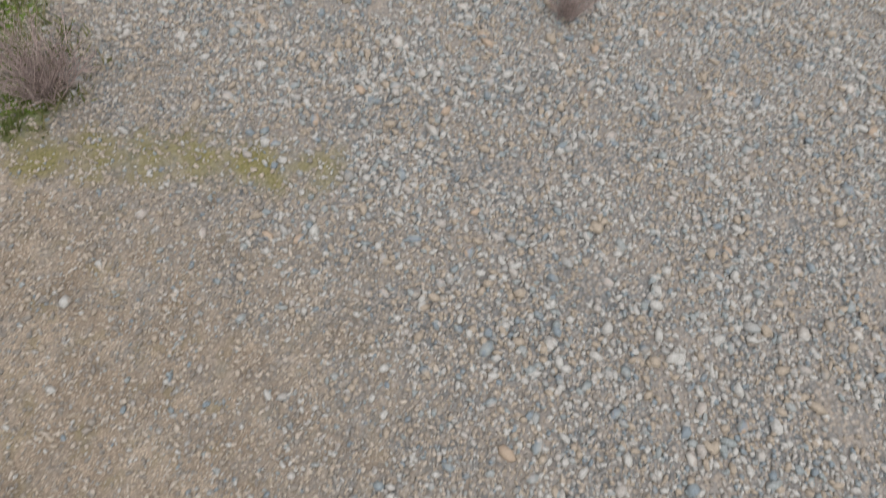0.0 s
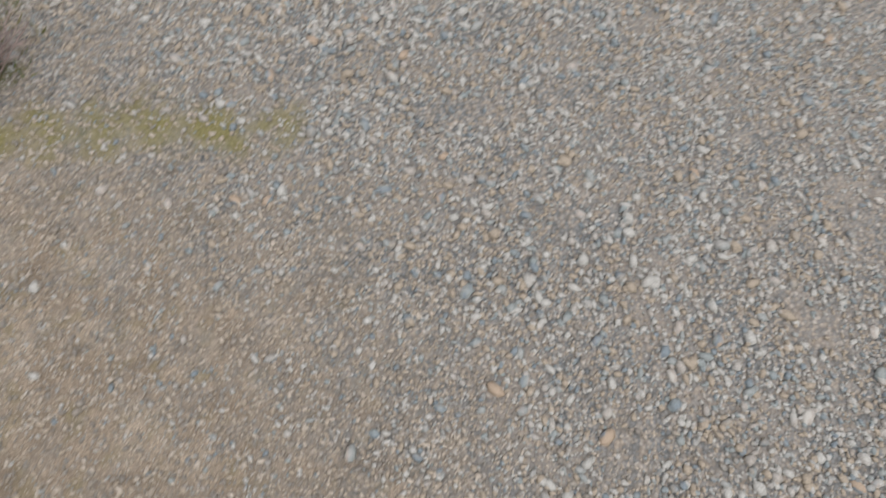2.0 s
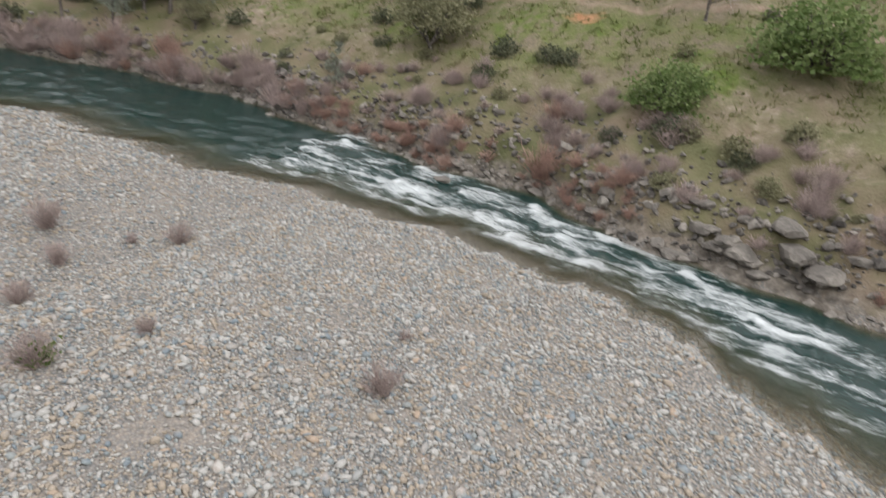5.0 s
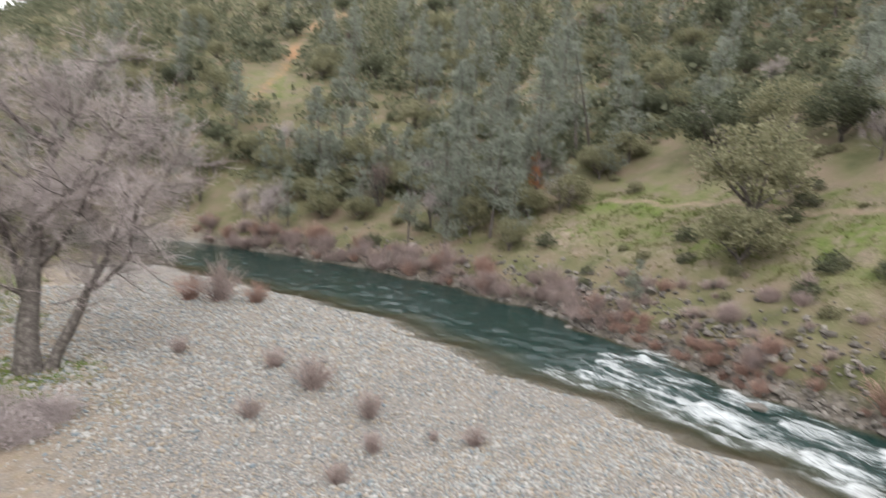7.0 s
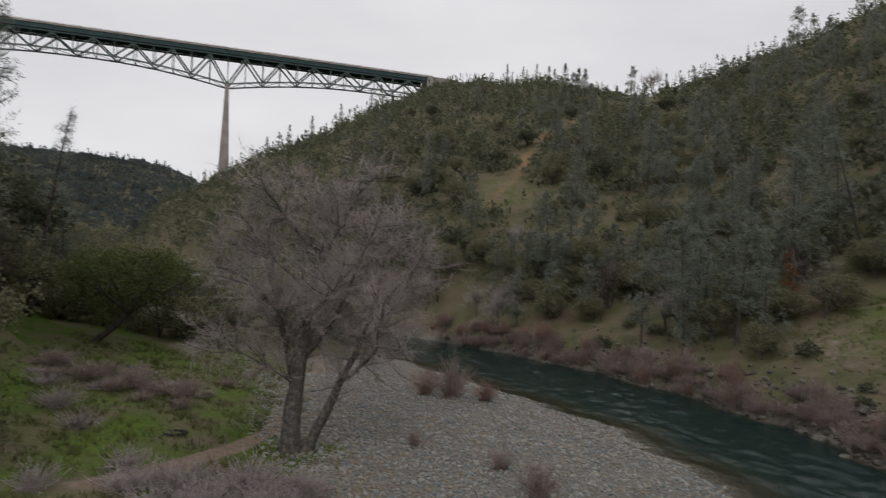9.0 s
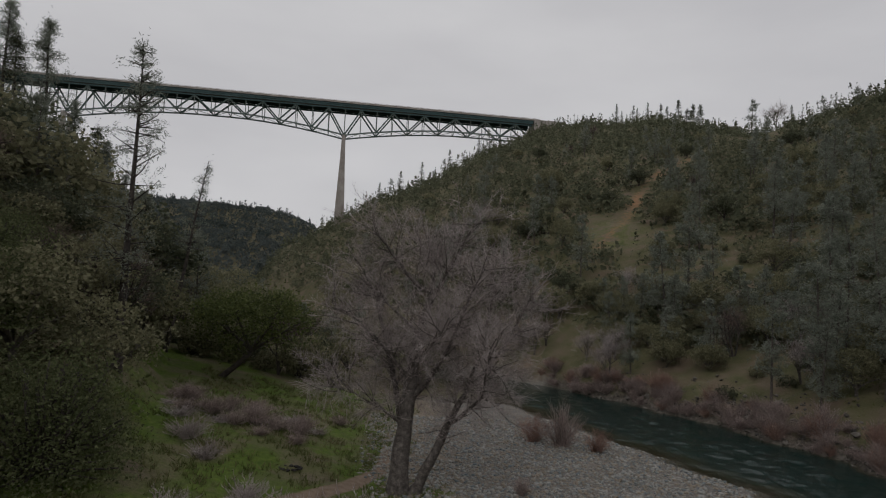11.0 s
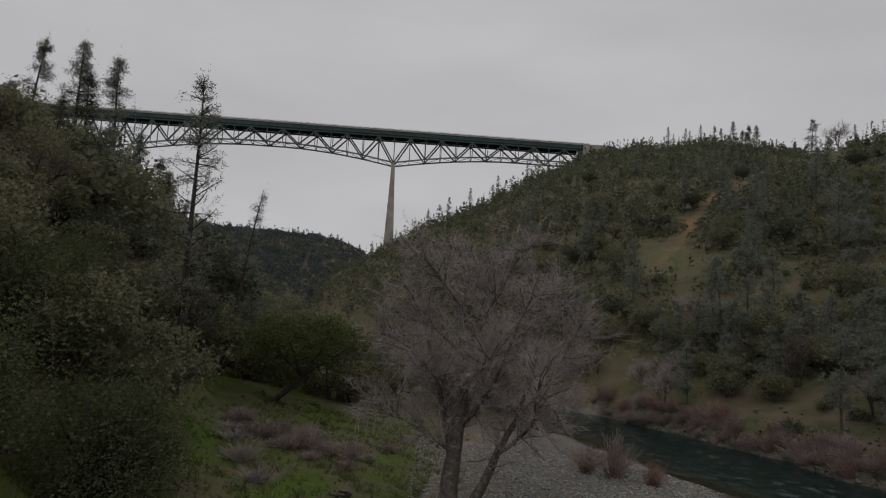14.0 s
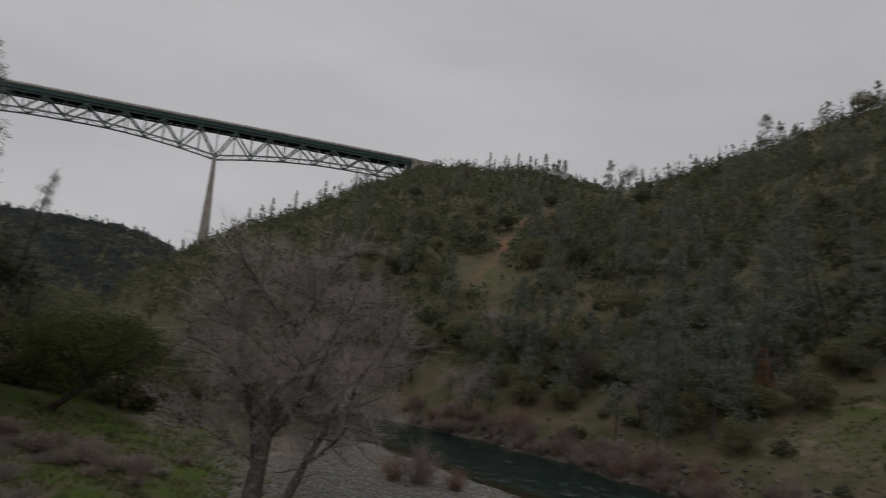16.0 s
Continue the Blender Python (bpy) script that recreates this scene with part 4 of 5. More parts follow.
# prototypes for the hillside, each also a tree of its own
pines = [pine(31 + k, h, w, LEAF_PINE, "slender grey-green pine with thin drooping foliage on the slope", first=f, tufts=7, blades=9, blade=0.27, bark=BARK_MID)
         for k, (h, w, f) in enumerate([(15, 3.4, 0.14), (19, 3.8, 0.2), (12, 3.2, 0.1), (22, 4.0, 0.26)])]
oaks = [oak(41 + k, h, w, 0.23, 120, 34, m, l, bole=0.13, skirt=0.62, bark=BARK_PALE if k else BARK_DARK)
        for k, (h, w, m, l) in enumerate([(8, 8.5, LEAF_DARK, "dark round live oak on the hillside"), (6.5, 7.5, LEAF_GREY, "grey-green scrub oak on the hillside"), (10, 8.5, LEAF_GREY, "olive grey oak on the hillside")])]
shrubs = [shrub(51 + k, w, h, 0.2, 50, 16, m, l) for k, (w, h, m, l) in enumerate([(3.4, 2.4, LEAF_GREY, "grey-green rounded brush on the slope"), (4.2, 3.0, LEAF_DARK, "dark green rounded brush on the slope")])]
bares = [bare_tree(61, 7.5, 7, [(0, 0, 0.1, 0, 0.14, 0.5), (0.2, 0, -0.4, 0.2, 0.1, 0.45)], "small leafless grey-brown tree on the slope", levels=3, fine=0.45, kids=5)]


def place_first(ob, x, y, turn=0.0, size=1.0, lean=0.0, label=""):
    """Stands the prototype itself the first time, and copies of it after that."""
    if ob.name in PARK:
        c = place(ob, x, y, turn, size, 0.15, lean)
    else:
        PARK.append(ob.name)
        c = stand(ob, x, y, turn, size, 0.15, lean)
    if label:
        c["label"] = label
    return c


rng = np.random.RandomState(5)


def polar(az, r):
    return r * math.sin(radians(az)), r * math.cos(radians(az))


bares.append(bare_tree(62, 8.5, 8, [(0, 0, 0.05, 0, 0.18, 0.5), (0.3, 0, 0.4, 0.2, 0.14, 0.42), (-0.2, 0.1, -0.4, -0.1, 0.13, 0.42)], "leafless dark brown oak on the slope", levels=3, fine=0.4, kids=5, mat=BARK_DARK, twig=TWIG_DARK))
snag = pine(63, 17, 1.6, LEAF_PINE, "dead black leaning pine trunk on the slope", bare=True, first=0.5, name="dead_pine")
rusty = pine(64, 6, 1.2, LEAF_RUST, "small dead pine with rust-coloured needles", first=0.1, tufts=3, blade=0.22)
green = shrub(65, 6.0, 3.8, 0.2, 120, 26, LEAF_BRIGHT, "bright green leafy bush on the slope", name="leafy_bush")

# single trees that stand out
KEY = [
    (oaks[2], 58.5, 33.0, 30, 1.2, 0), (oaks[1], 53.0, 30.5, 80, 0.95, 0), (oaks[0], 76.7, 49.7, 10, 1.15, 0), (oaks[2], 79.0, 42.0, 150, 1.0, 0),
    (pines[2], 45.2, 35.6, 40, 0.33, 0), (snag, 73.3, 68.4, 0, 1.0, -11), (rusty, 61.1, 66.9, 0, 1.0, 0),
    (pines[3], 63.5, 69.5, 0, 0.9, 2), (pines[1], 52.0, 72.0, 200, 0.8, -5), (pines[0], 48.7, 69.2, 90, 0.85, -4), (pines[3], 57.0, 72.5, 250, 0.75, -5), (pines[1], 44.0, 74.0, 20, 0.7, 0),
    (green, 46.7, 7.0, 0, 1.0, 0), (green, 52.5, -1.0, 120, 1.5, 0),
    (oaks[2], 66.0, 11.0, 200, 0.9, 0), (oaks[0], 72.0, 20.0, 100, 0.9, 0), (bares[0], 57.5, 7.5, 60, 0.9, 0), (oaks[0], 70.0, 3.0, 20, 0.9, 0), (oaks[1], 80.0, 12.0, 60, 1.2, 0),
    (bares[0], 31.5, 97.4, 0, 1.1, 0),
    (pines[2], *polar(35.0, 400), 0, 0.6, 0),
]


def reach(ob, high, az, r, el, turn=0, tilt=0):
    """A tree whose top stands at that angle above the eye."""
    x, y = polar(az, r)
    KEY.append((ob, x, y, turn, (13 + r * math.tan(radians(el)) - ground_at(x, y)) / high, tilt))


firs = [pine(71 + k, h, w, LEAF_DARK if k else LEAF_PINE, "dense dark green conifer on the slope", first=0.12, tufts=9, blades=13, blade=0.13, cone=True) for k, (h, w) in enumerate([(20, 4.4), (22, 4.8)])]
for k, (az, r, el) in enumerate([(-34.1, 118, 21.2), (-32.5, 120, 19.0), (-31.1, 112, 20.4), (-37.6, 105, 20.5), (-29.4, 92, 14.8), (-28.0, 96, 13.6), (-27.0, 88, 12.2), (-26.0, 98, 12.0), (-25.0, 90, 9.6), (-23.2, 95, 8.2), (-21.8, 100, 6.8), (-36.0, 90, 17.0), (-30.2, 84, 12.5)]):
    reach(firs[k % 2], 20 if k % 2 == 0 else 22, az, r, el, 50 * k)
for k, (ob, high, az, r, el, tilt) in enumerate([(pines[1], 19, 29.3, 440, 18.0, 0), (bares[0], 7.5, 31.2, 425, 17.8, 10), (firs[0], 20, 32.3, 420, 17.2, 0), (pines[0], 15, 42.3, 372, 21.3, 0), (oaks[2], 10, 49.4, 362, 22.3, 0), (pines[2], 12, 50.6, 362, 22.6, 0)]):
    reach(ob, high, az, r, el, 60 * k, tilt)
for k in range(22):
    az = -40.5 + 0.8 * k
    el = float(np.interp(az, [-40, -34, -30, -26, -22], [17, 15.5, 12.5, 9.5, 5.5])) - (0, 2.5, 5)[k % 3]
    reach((oaks[1], oaks[0], oaks[2], bares[1])[k % 4], (6.5, 8, 10, 8.5)[k % 4], az, 82 + 9 * (k % 4), el, 77 * k)
for k in range(17):
    reach(firs[k % 2], 20 + 2 * (k % 2), 18.2 + 0.44 * k, 572 + 6 * (k % 3), 18.4 - 0.45 * (k % 3) - 0.2 * (k % 2), 40 * k)
for k, az in enumerate((-3.6, -2.6, -1.9, 0.2, 2.3, 3.0, 5.6, 6.6)):
    KEY.append(((firs[0], pines[1], firs[1])[k % 3], *polar(az, 505 + 6 * (k % 3)), 70 * k, 0.8 + 0.1 * (k % 4), 0))
for ob, x, y, turn, size, tilt in KEY:
    place_first(ob, x, y, turn, size, tilt)

# woods across the river
count = 0
while count < 330:
    az, r = rng.uniform(1, 92), 66 + 300 * rng.rand() ** 1.35
    x, y = polar(az, r)
    df = x - float(far_bank(y))
    z = ground_at(x, y)
    if not ((z > 14 and df > 26) or (y > 60 and df > 5)):
        continue
    if ((x - 52) / 9) ** 2 + ((y - 158) / 14) ** 2 < 1:
        continue
    if rng.rand() > 0.7 + 0.45 * float(waves(x, y, 60, 21)):
        continue
    p = rng.rand()
    if p < 0.58:
        ob, size = pines[rng.randint(4)], rng.uniform(0.55, 0.95)
    elif p < 0.92:
        ob, size = oaks[rng.randint(3)], rng.uniform(0.5, 1.0)
    else:
        ob, size = bares[rng.randint(2)], rng.uniform(0.7, 1.2)
    place_first(ob, x, y, rng.uniform(0, 360), size, rng.uniform(-4, 4))
    count += 1

# pines and oaks that close the gaps above the bend
count = 0
while count < 85:
    az, r = rng.uniform(21, 56), rng.uniform(112, 290)
    x, y = polar(az, r)
    if off_line(x, y, HILL_TRACK) < 4 or ((x - 52) / 9) ** 2 + ((y - 158) / 14) ** 2 < 1 or float(waves(x, y, 60, 21)) > 0.35:
        continue
    place_first(pines[count % 4] if count % 3 else oaks[1 + count % 2], x, y, rng.uniform(0, 360), rng.uniform(0.6, 0.95), rng.uniform(-4, 4))
    count += 1

# trees behind the terrace and up the near side's slope
count = 0
while count < 120:
    az, r = rng.uniform(-48, -7), 60 + 150 * rng.rand() ** 1.3
    x, y = polar(az, r)
    dn = float(near_bank(y)) - x
    if dn < 26 or (r < 84 and az > -22) or (az > -25 and r < 70):
        continue
    p = rng.rand()
    ob, size = (pines[rng.randint(4)], rng.uniform(0.55, 0.85)) if p < 0.25 else (oaks[rng.randint(3)], rng.uniform(0.8, 1.35)) if p < 0.75 else (bares[1], rng.uniform(0.9, 1.3))
    place_first(ob, x, y, rng.uniform(0, 360), size, rng.uniform(-3, 3))
    count += 1

# the wooded floor of the canyon upstream
count = 0
while count < 55:
    az, r = rng.uniform(-17, 13), 92 + 150 * rng.rand()
    x, y = polar(az, r)
    if not (float(near_bank(y)) - x > 5 or x - float(far_bank(y)) > 4):
        continue
    ob, size = (oaks[rng.randint(3)], rng.uniform(0.7, 1.15)) if rng.rand() < 0.7 else (pines[rng.randint(4)], rng.uniform(0.5, 0.8))
    place_first(ob, x, y, rng.uniform(0, 360), size)
    count += 1
for k in range(44):
    az, r = rng.uniform(-48, -25), rng.uniform(44, 80)
    x, y = polar(az, r)
    if abs(az + 23.8) < 2.5 and r < 60:
        continue
    place_first((oaks[1], bares[1], oaks[2], shrubs[0], shrubs[1])[k % 5], x, y, rng.uniform(0, 360), rng.uniform(0.7, 1.0))

# dark brush under the trees behind the terrace
for k in range(26):
    x, y = polar(-25 + 0.75 * k, 86 + 4 * (k % 4))
    if float(near_bank(y)) - x > 5:
        place_first(shrubs[(k // 2) % 2], x, y, 63 * k, 0.8 + 0.25 * (k % 3))
# thick growth down to the water upstream of the rapids
count = 0
while count < 75:
    y = rng.uniform(58, 125)
    x = float(far_bank(y)) + 4 + 26 * rng.rand()
    k = count % 6
    ob, size = ((oaks[2], 0.55), (oaks[1], 0.65), (pines[2], 0.7), (bares[0], 0.8), (oaks[1], 0.8), (pines[0], 0.6))[k]
    place_first(ob, x, y, rng.uniform(0, 360), size * rng.uniform(0.8, 1.2))
    count += 1
# low growth under the woods
count = 0
while count < 110:
    az, r = rng.uniform(16, 88), rng.uniform(78, 175)
    x, y = polar(az, r)
    if ground_at(x, y) < 14 or ((x - 52) / 9) ** 2 + ((y - 158) / 14) ** 2 < 1:
        continue
    place_first(shrubs[count % 2], x, y, rng.uniform(0, 360), rng.uniform(0.5, 1.2))
    count += 1

# brush on the near part of the far slope
for k in range(230):
    az, r = rng.uniform(10, 102), 38 + 80 * rng.rand() ** 1.5
    x, y = polar(az, r)
    df = x - float(far_bank(y))
    if df < 3 or (11 < df < 26 and y < 60 and rng.rand() < 0.75):
        continue
    place_first(shrubs[rng.randint(2)], x, y, rng.uniform(0, 360), rng.uniform(0.25, 0.75))


def canopy(s, r2, x, y, wide, tall, leaf, per, spire):
    """Loose leaf clumps over each foot point: rounded brush, or spires."""
    m = len(x)
    q = r2.normal(size=(m, per, 3))
    q /= np.linalg.norm(q, axis=2)[..., None]
    q *= r2.uniform(0.6, 1.05, (m, per, 1))
    up = np.abs(q[..., 2])
    if spire:
        up = r2.rand(m, per)
        q *= (1.1 - up)[..., None]
    at = np.stack([x[:, None] + q[..., 0] * wide[:, None], y[:, None] + q[..., 1] * wide[:, None], height(x, y)[:, None] + 0.1 + up * tall[:, None]], -1)
    s.leaves(r2, at.reshape(-1, 3), np.repeat(leaf, per))


def far_woods():
    """The brush and trees that cover the far slopes, too many to count."""
    r2 = np.random.RandomState(77)
    n = 26000
    az = np.radians(r2.uniform(-42, 82, n))
    r = 105 + 560 * r2.rand(n) ** 1.25
    x, y = r * np.sin(az), r * np.cos(az)
    df, dn = x - far_bank(y), near_bank(y) - x
    cover = waves(x, y, 60, 31) + 0.7 * waves(x, y, 22, 32)
    clear = ((x - 52.5) / 8) ** 2 + ((y - 159) / 14) ** 2 < 1
    clear |= (off_line(x, y, HILL_TRACK) < 3)
    ok = ((df > 14) | (dn > 30)) & (r2.rand(n) < np.clip(0.75 + 0.55 * cover, 0.28, 1)) & ~clear
    x, y, r = x[ok], y[ok], r[ok]
    tree = r2.rand(len(x)) < 0.22
    s = Shape()
    wide = r2.uniform(1.2, 3.2, len(x)) * np.where(r2.rand(len(x)) < 0.15, 1.5, 1) * (0.75 + 0.0009 * r)
    t = tree & (r > 150)
    b = ~tree
    canopy(s, r2, x[b], y[b], wide[b], wide[b] * 1.35, wide[b] * 0.3, 21, False)
    canopy(s, r2, x[t], y[t], wide[t] * 0.85, r2.uniform(6, 13, t.sum()), wide[t] * 0.27, 32, True)
    tagged(new("far_woods", s.mesh("far_woods", LEAF_FAR)), "brush and pines covering the far canyon slopes", "woods", kind="stuff")
    # woods of the distant range, their leaf colour carries the haze
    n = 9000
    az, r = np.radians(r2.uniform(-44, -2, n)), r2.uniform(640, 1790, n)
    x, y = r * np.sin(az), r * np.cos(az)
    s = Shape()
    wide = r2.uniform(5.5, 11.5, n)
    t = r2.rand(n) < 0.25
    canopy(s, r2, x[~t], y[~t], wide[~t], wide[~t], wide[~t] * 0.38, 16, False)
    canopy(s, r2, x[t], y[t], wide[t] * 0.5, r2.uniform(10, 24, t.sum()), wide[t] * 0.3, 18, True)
    tagged(new("range_woods", s.mesh("range_woods", LEAF_RANGE)), "dark conifer woods on the distant range, blue haze mixed into their colour", "woods", kind="stuff")


far_woods()


def grass_tufts():
    """Loose grass on the terrace and the slope across the river."""
    r2 = np.random.RandomState(78)
    x = np.concatenate([r2.uniform(-24, 3, 9000), r2.uniform(42, 66, 14000), r2.uniform(-3, 2, 900)])
    y = np.concatenate([r2.uniform(30, 76, 9000), r2.uniform(-6, 70, 14000), r2.uniform(12, 18.5, 900)])
    one, two = cover_weights(x, y, height(x, y))
    ok = (r2.rand(len(x)) < np.maximum(one[:, 1], one[:, 3]) * (0.35 + 0.5 * waves(x, y, 6, 51))) & (two[:, 1] < 0.3)
    x, y = x[ok], y[ok]
    base = np.stack([x, y, height(x, y) - 0.02], -1)
    at = np.repeat(base, 7, 0) + r2.normal(size=(7 * len(x), 3)) * (0.13, 0.13, 0)
    s = Shape()
    s.blades(r2, at, np.repeat([[0, 0, 1.3]], len(at), 0), 0.42, 0.07)
    tagged(new("grass_tufts", s.mesh("grass_tufts", GRASS_BLADES)), "tufts of green and straw-coloured grass", "grass", kind="stuff")


grass_tufts()
# ---- cobbles of the bar ----
def icosa():
    t = (1 + 5 ** 0.5) / 2
    v = np.array([(-1, t, 0), (1, t, 0), (-1, -t, 0), (1, -t, 0), (0, -1, t), (0, 1, t), (0, -1, -t), (0, 1, -t), (t, 0, -1), (t, 0, 1), (-t, 0, -1), (-t, 0, 1)], float)
    f = np.array([(0, 11, 5), (0, 5, 1), (0, 1, 7), (0, 7, 10), (0, 10, 11), (1, 5, 9), (5, 11, 4), (11, 10, 2), (10, 7, 6), (7, 1, 8),
                  (3, 9, 4), (3, 4, 2), (3, 2, 6), (3, 6, 8), (3, 8, 9), (4, 9, 5), (2, 4, 11), (6, 2, 10), (8, 6, 7), (9, 8, 1)])
    return v / np.linalg.norm(v[0]), f


ICO_V, ICO_F = icosa()


def stone_heap(name, x, y, z, size, rng, mat, flat=0.5, rough=0.16, smooth_shade=True):
    n = len(x)
    v = np.repeat(ICO_V[None], n, 0) * (1 + rng.normal(size=(n, 12, 1)) * rough)
    v *= np.stack([rng.uniform(0.8, 1.25, n), rng.uniform(0.55, 0.85, n), rng.uniform(flat * 0.7, flat * 1.2, n)], -1)[:, None]
    a, b = rng.uniform(0, 6.28, n), rng.normal(size=n) * 0.22
    cb, sb = np.cos(b)[:, None], np.sin(b)[:, None]
    vx, vz = v[..., 0] * cb - v[..., 2] * sb, v[..., 0] * sb + v[..., 2] * cb
    ca, sa = np.cos(a)[:, None], np.sin(a)[:, None]
    vx, vy = vx * ca - v[..., 1] * sa, vx * sa + v[..., 1] * ca
    v = np.stack([vx, vy, vz], -1) * (size / 2)[:, None, None]
    v += np.stack([x, y, z + size * flat * 0.22], -1)[:, None]
    faces = ICO_F[(ICO_V[ICO_F].mean(1)[:, 2] > -0.6)]
    f = (faces[None] + 12 * np.arange(n)[:, None, None]).reshape(-1)
    me = bpy.data.meshes.new(name)
    me.vertices.add(n * 12)
    me.vertices.foreach_set("co", v.astype(np.float32).ravel())
    me.loops.add(len(f))
    me.loops.foreach_set("vertex_index", f.astype(np.int32))
    me.polygons.add(len(f) // 3)
    me.polygons.foreach_set("loop_start", np.arange(0, len(f), 3, dtype=np.int32))
    me.polygons.foreach_set("use_smooth", np.full(len(f) // 3, smooth_shade))
    me.materials.append(mat)
    me.update(calc_edges=True)
    return new(name, me)


def on_bar(x, y):
    return (near_bank(y) - x > -2.6)


def cobbles():
    r = np.random.RandomState(91)
    n = 105000
    # dense where the bar lies right below, sparser up the river
    x = np.concatenate([r.uniform(-7, 28.5, n), r.uniform(-4, 29, 52000)])
    y = np.concatenate([r.uniform(-10, 22, n), 21.8 + 50 * r.rand(52000) ** 1.25])
    near = np.arange(len(x)) < n
    left = x + 1.0 + 0.15 * np.maximum(0, y - 20)
    dense = np.where(near, smooth(left, -6, 5) * 0.75 + 0.2, smooth(left, 1, 5) * 0.8)
    bare = smooth(waves(x, y, 5.5, 41) + 0.5 * waves(x, y, 2.2, 42), 0.55, 1.1)
    bare = np.maximum(bare, 1.25 * np.exp(-(((x - 15.2) / 1.7) ** 2 + ((y + 6.0) / 3.6) ** 2)))
    bare = np.maximum(bare, 1.2 * np.exp(-(((x - 0.2) / 1.1) ** 2 + ((y - 16.4) / 1.3) ** 2)) + 1.1 * np.exp(-(((x + 1.0) / 1.2) ** 2 + ((y - 13.4) / 1.2) ** 2)))
    dense = dense * (1 - 0.6 * np.exp(-((off_line(x, y, [(-0.6, 11.6), (1.4, 10.2), (4.4, 7.8)]) / 1.0) ** 2)))
    ok = on_bar(x, y) & (r.rand(len(x)) < dense * (1 - 0.93 * np.minimum(bare, 1)))
    x, y, near, left = x[ok], y[ok], near[ok], left[ok]
    size = np.exp(r.normal(np.log(0.118), 0.43, len(x))) * (1 + 0.16 * waves(x, y, 4.5, 44)) * np.where(near, 0.5 + 0.5 * smooth(left, -2, 9), 1.0 + 0.7 * smooth(y, 21, 45))
    size = np.clip(size, 0.035, 0.42)
    ob = stone_heap("cobbles", x, y, height(x, y), size, r, STONE, 0.55)
    tagged(ob, "grey, tan and bluish rounded river cobbles", "stones", kind="stuff")


cobbles()


def fine_gravel():
    """Smaller, browner gravel towards the terrace."""
    r = np.random.RandomState(93)
    n = 62000
    x, y = r.uniform(-9, 9, n), r.uniform(-9, 20, n)
    ok = r.rand(n) < (0.4 + 0.6 * smooth(x, -8, -1)) * smooth(-x, -9, -1) * (1 - 0.7 * np.exp(-((off_line(x, y, [(-0.6, 11.6), (1.4, 10.2), (4.4, 7.8)]) / 1.0) ** 2)))
    x, y = x[ok], y[ok]
    size = np.clip(np.exp(r.normal(np.log(0.075), 0.35, len(x))), 0.03, 0.2)
    ob = stone_heap("fine_gravel", x, y, height(x, y), size, r, STONE_TAN, 0.6)
    tagged(ob, "small tan and brown gravel on bare earth", "stones", kind="stuff")


fine_gravel()


def bank_rocks():
    r = np.random.RandomState(92)
    n = 9500
    y = r.uniform(-14, 100, n)
    df = np.abs(r.normal(0, 1, n)) * 3.3 - 0.5
    keep = r.rand(n) < np.clip(0.6 + 0.5 * waves(df * 3, y, 9, 43), 0.1, 1) * np.where(y > 48, 0.4, 1)
    y, df = y[keep], df[keep]
    x = far_bank(y) + df
    size = np.clip(np.exp(r.normal(np.log(0.30), 0.5, len(x))), 0.12, 1.5)
    ob = stone_heap("bank_rocks", x, y, height(x, y), size, r, ROCK, 0.7, 0.22, False)
    tagged(ob, "broken dark grey and tan rocks along the far bank", "rocks", kind="stuff")


bank_rocks()
# ---- leafless bushes on the bar and along the water ----
def bush_row(spec, group):
    protos = {}
    for kind, x, y, wide, high, turn in spec:
        if kind not in protos:
            protos[kind] = ob = BUSH[kind]()
            ob["group"] = group
        else:
            ob = copy_thing(protos[kind], pose(0, 0, 0))
        ob.matrix_world = Matrix.Translation((x, y, ground_at(x, y) - 0.05)) @ Matrix.Rotation(radians(turn), 4, "Z") @ Matrix.Diagonal((wide, wide * (0.75 + 0.3 * abs(math.sin(x * 3 + y))), wide * high, 1))


BUSH = {
    "brown": lambda: twig_bush(101, 1.0, 0.8, 85, TWIG_BROWN, "small leafless brown willow bush on the cobbles", thick=0.006),
    "red": lambda: twig_bush(102, 1.0, 0.75, 85, TWIG_RED, "leafless reddish brown willow bush by the water", thick=0.006),
    "pink": lambda: twig_bush(103, 1.0, 0.7, 85, TWIG_BROWN, "leafless pinkish grey willow thicket by the water", thick=0.006),
    "grey": lambda: twig_bush(105, 1.0, 0.38, 85, TWIG, "low pale grey leafless brush on the grass", thick=0.006),
    "green": lambda: twig_bush(104, 1.0, 0.8, 85, TWIG_BROWN, "small brown bush with green shoots on the cobbles", leaf=LEAF_BRIGHT, thick=0.006),
}
bush_row([("brown", 13.6, 33.2, 2.6, 1, 0), ("brown", 9.1, 30.6, 1.5, 1, 40), ("brown", 14.6, 27.8, 1.9, 1, 80), ("brown", 12.9, 24.2, 1.4, 1, 120), ("brown", 10.3, 22.3, 1.3, 1, 160),
          ("brown", 17.5, 22.4, 1.4, 1, 200), ("brown", 16.1, 23.9, 0.8, 1, 240), ("brown", 12.9, 38.0, 1.8, 1, 280), ("brown", 8.2, 43.7, 1.6, 1, 320), ("green", 8.5, 18.2, 1.7, 1, 0),
          ("brown", 14.2, 8.7, 1.5, 1, 20), ("brown", 11.8, 17.2, 0.9, 1, 60), ("brown", 0.2, 13.2, 2.4, 1, 30), ("brown", 17.4, 9.8, 0.6, 1, 10)], "bushes on the bar")
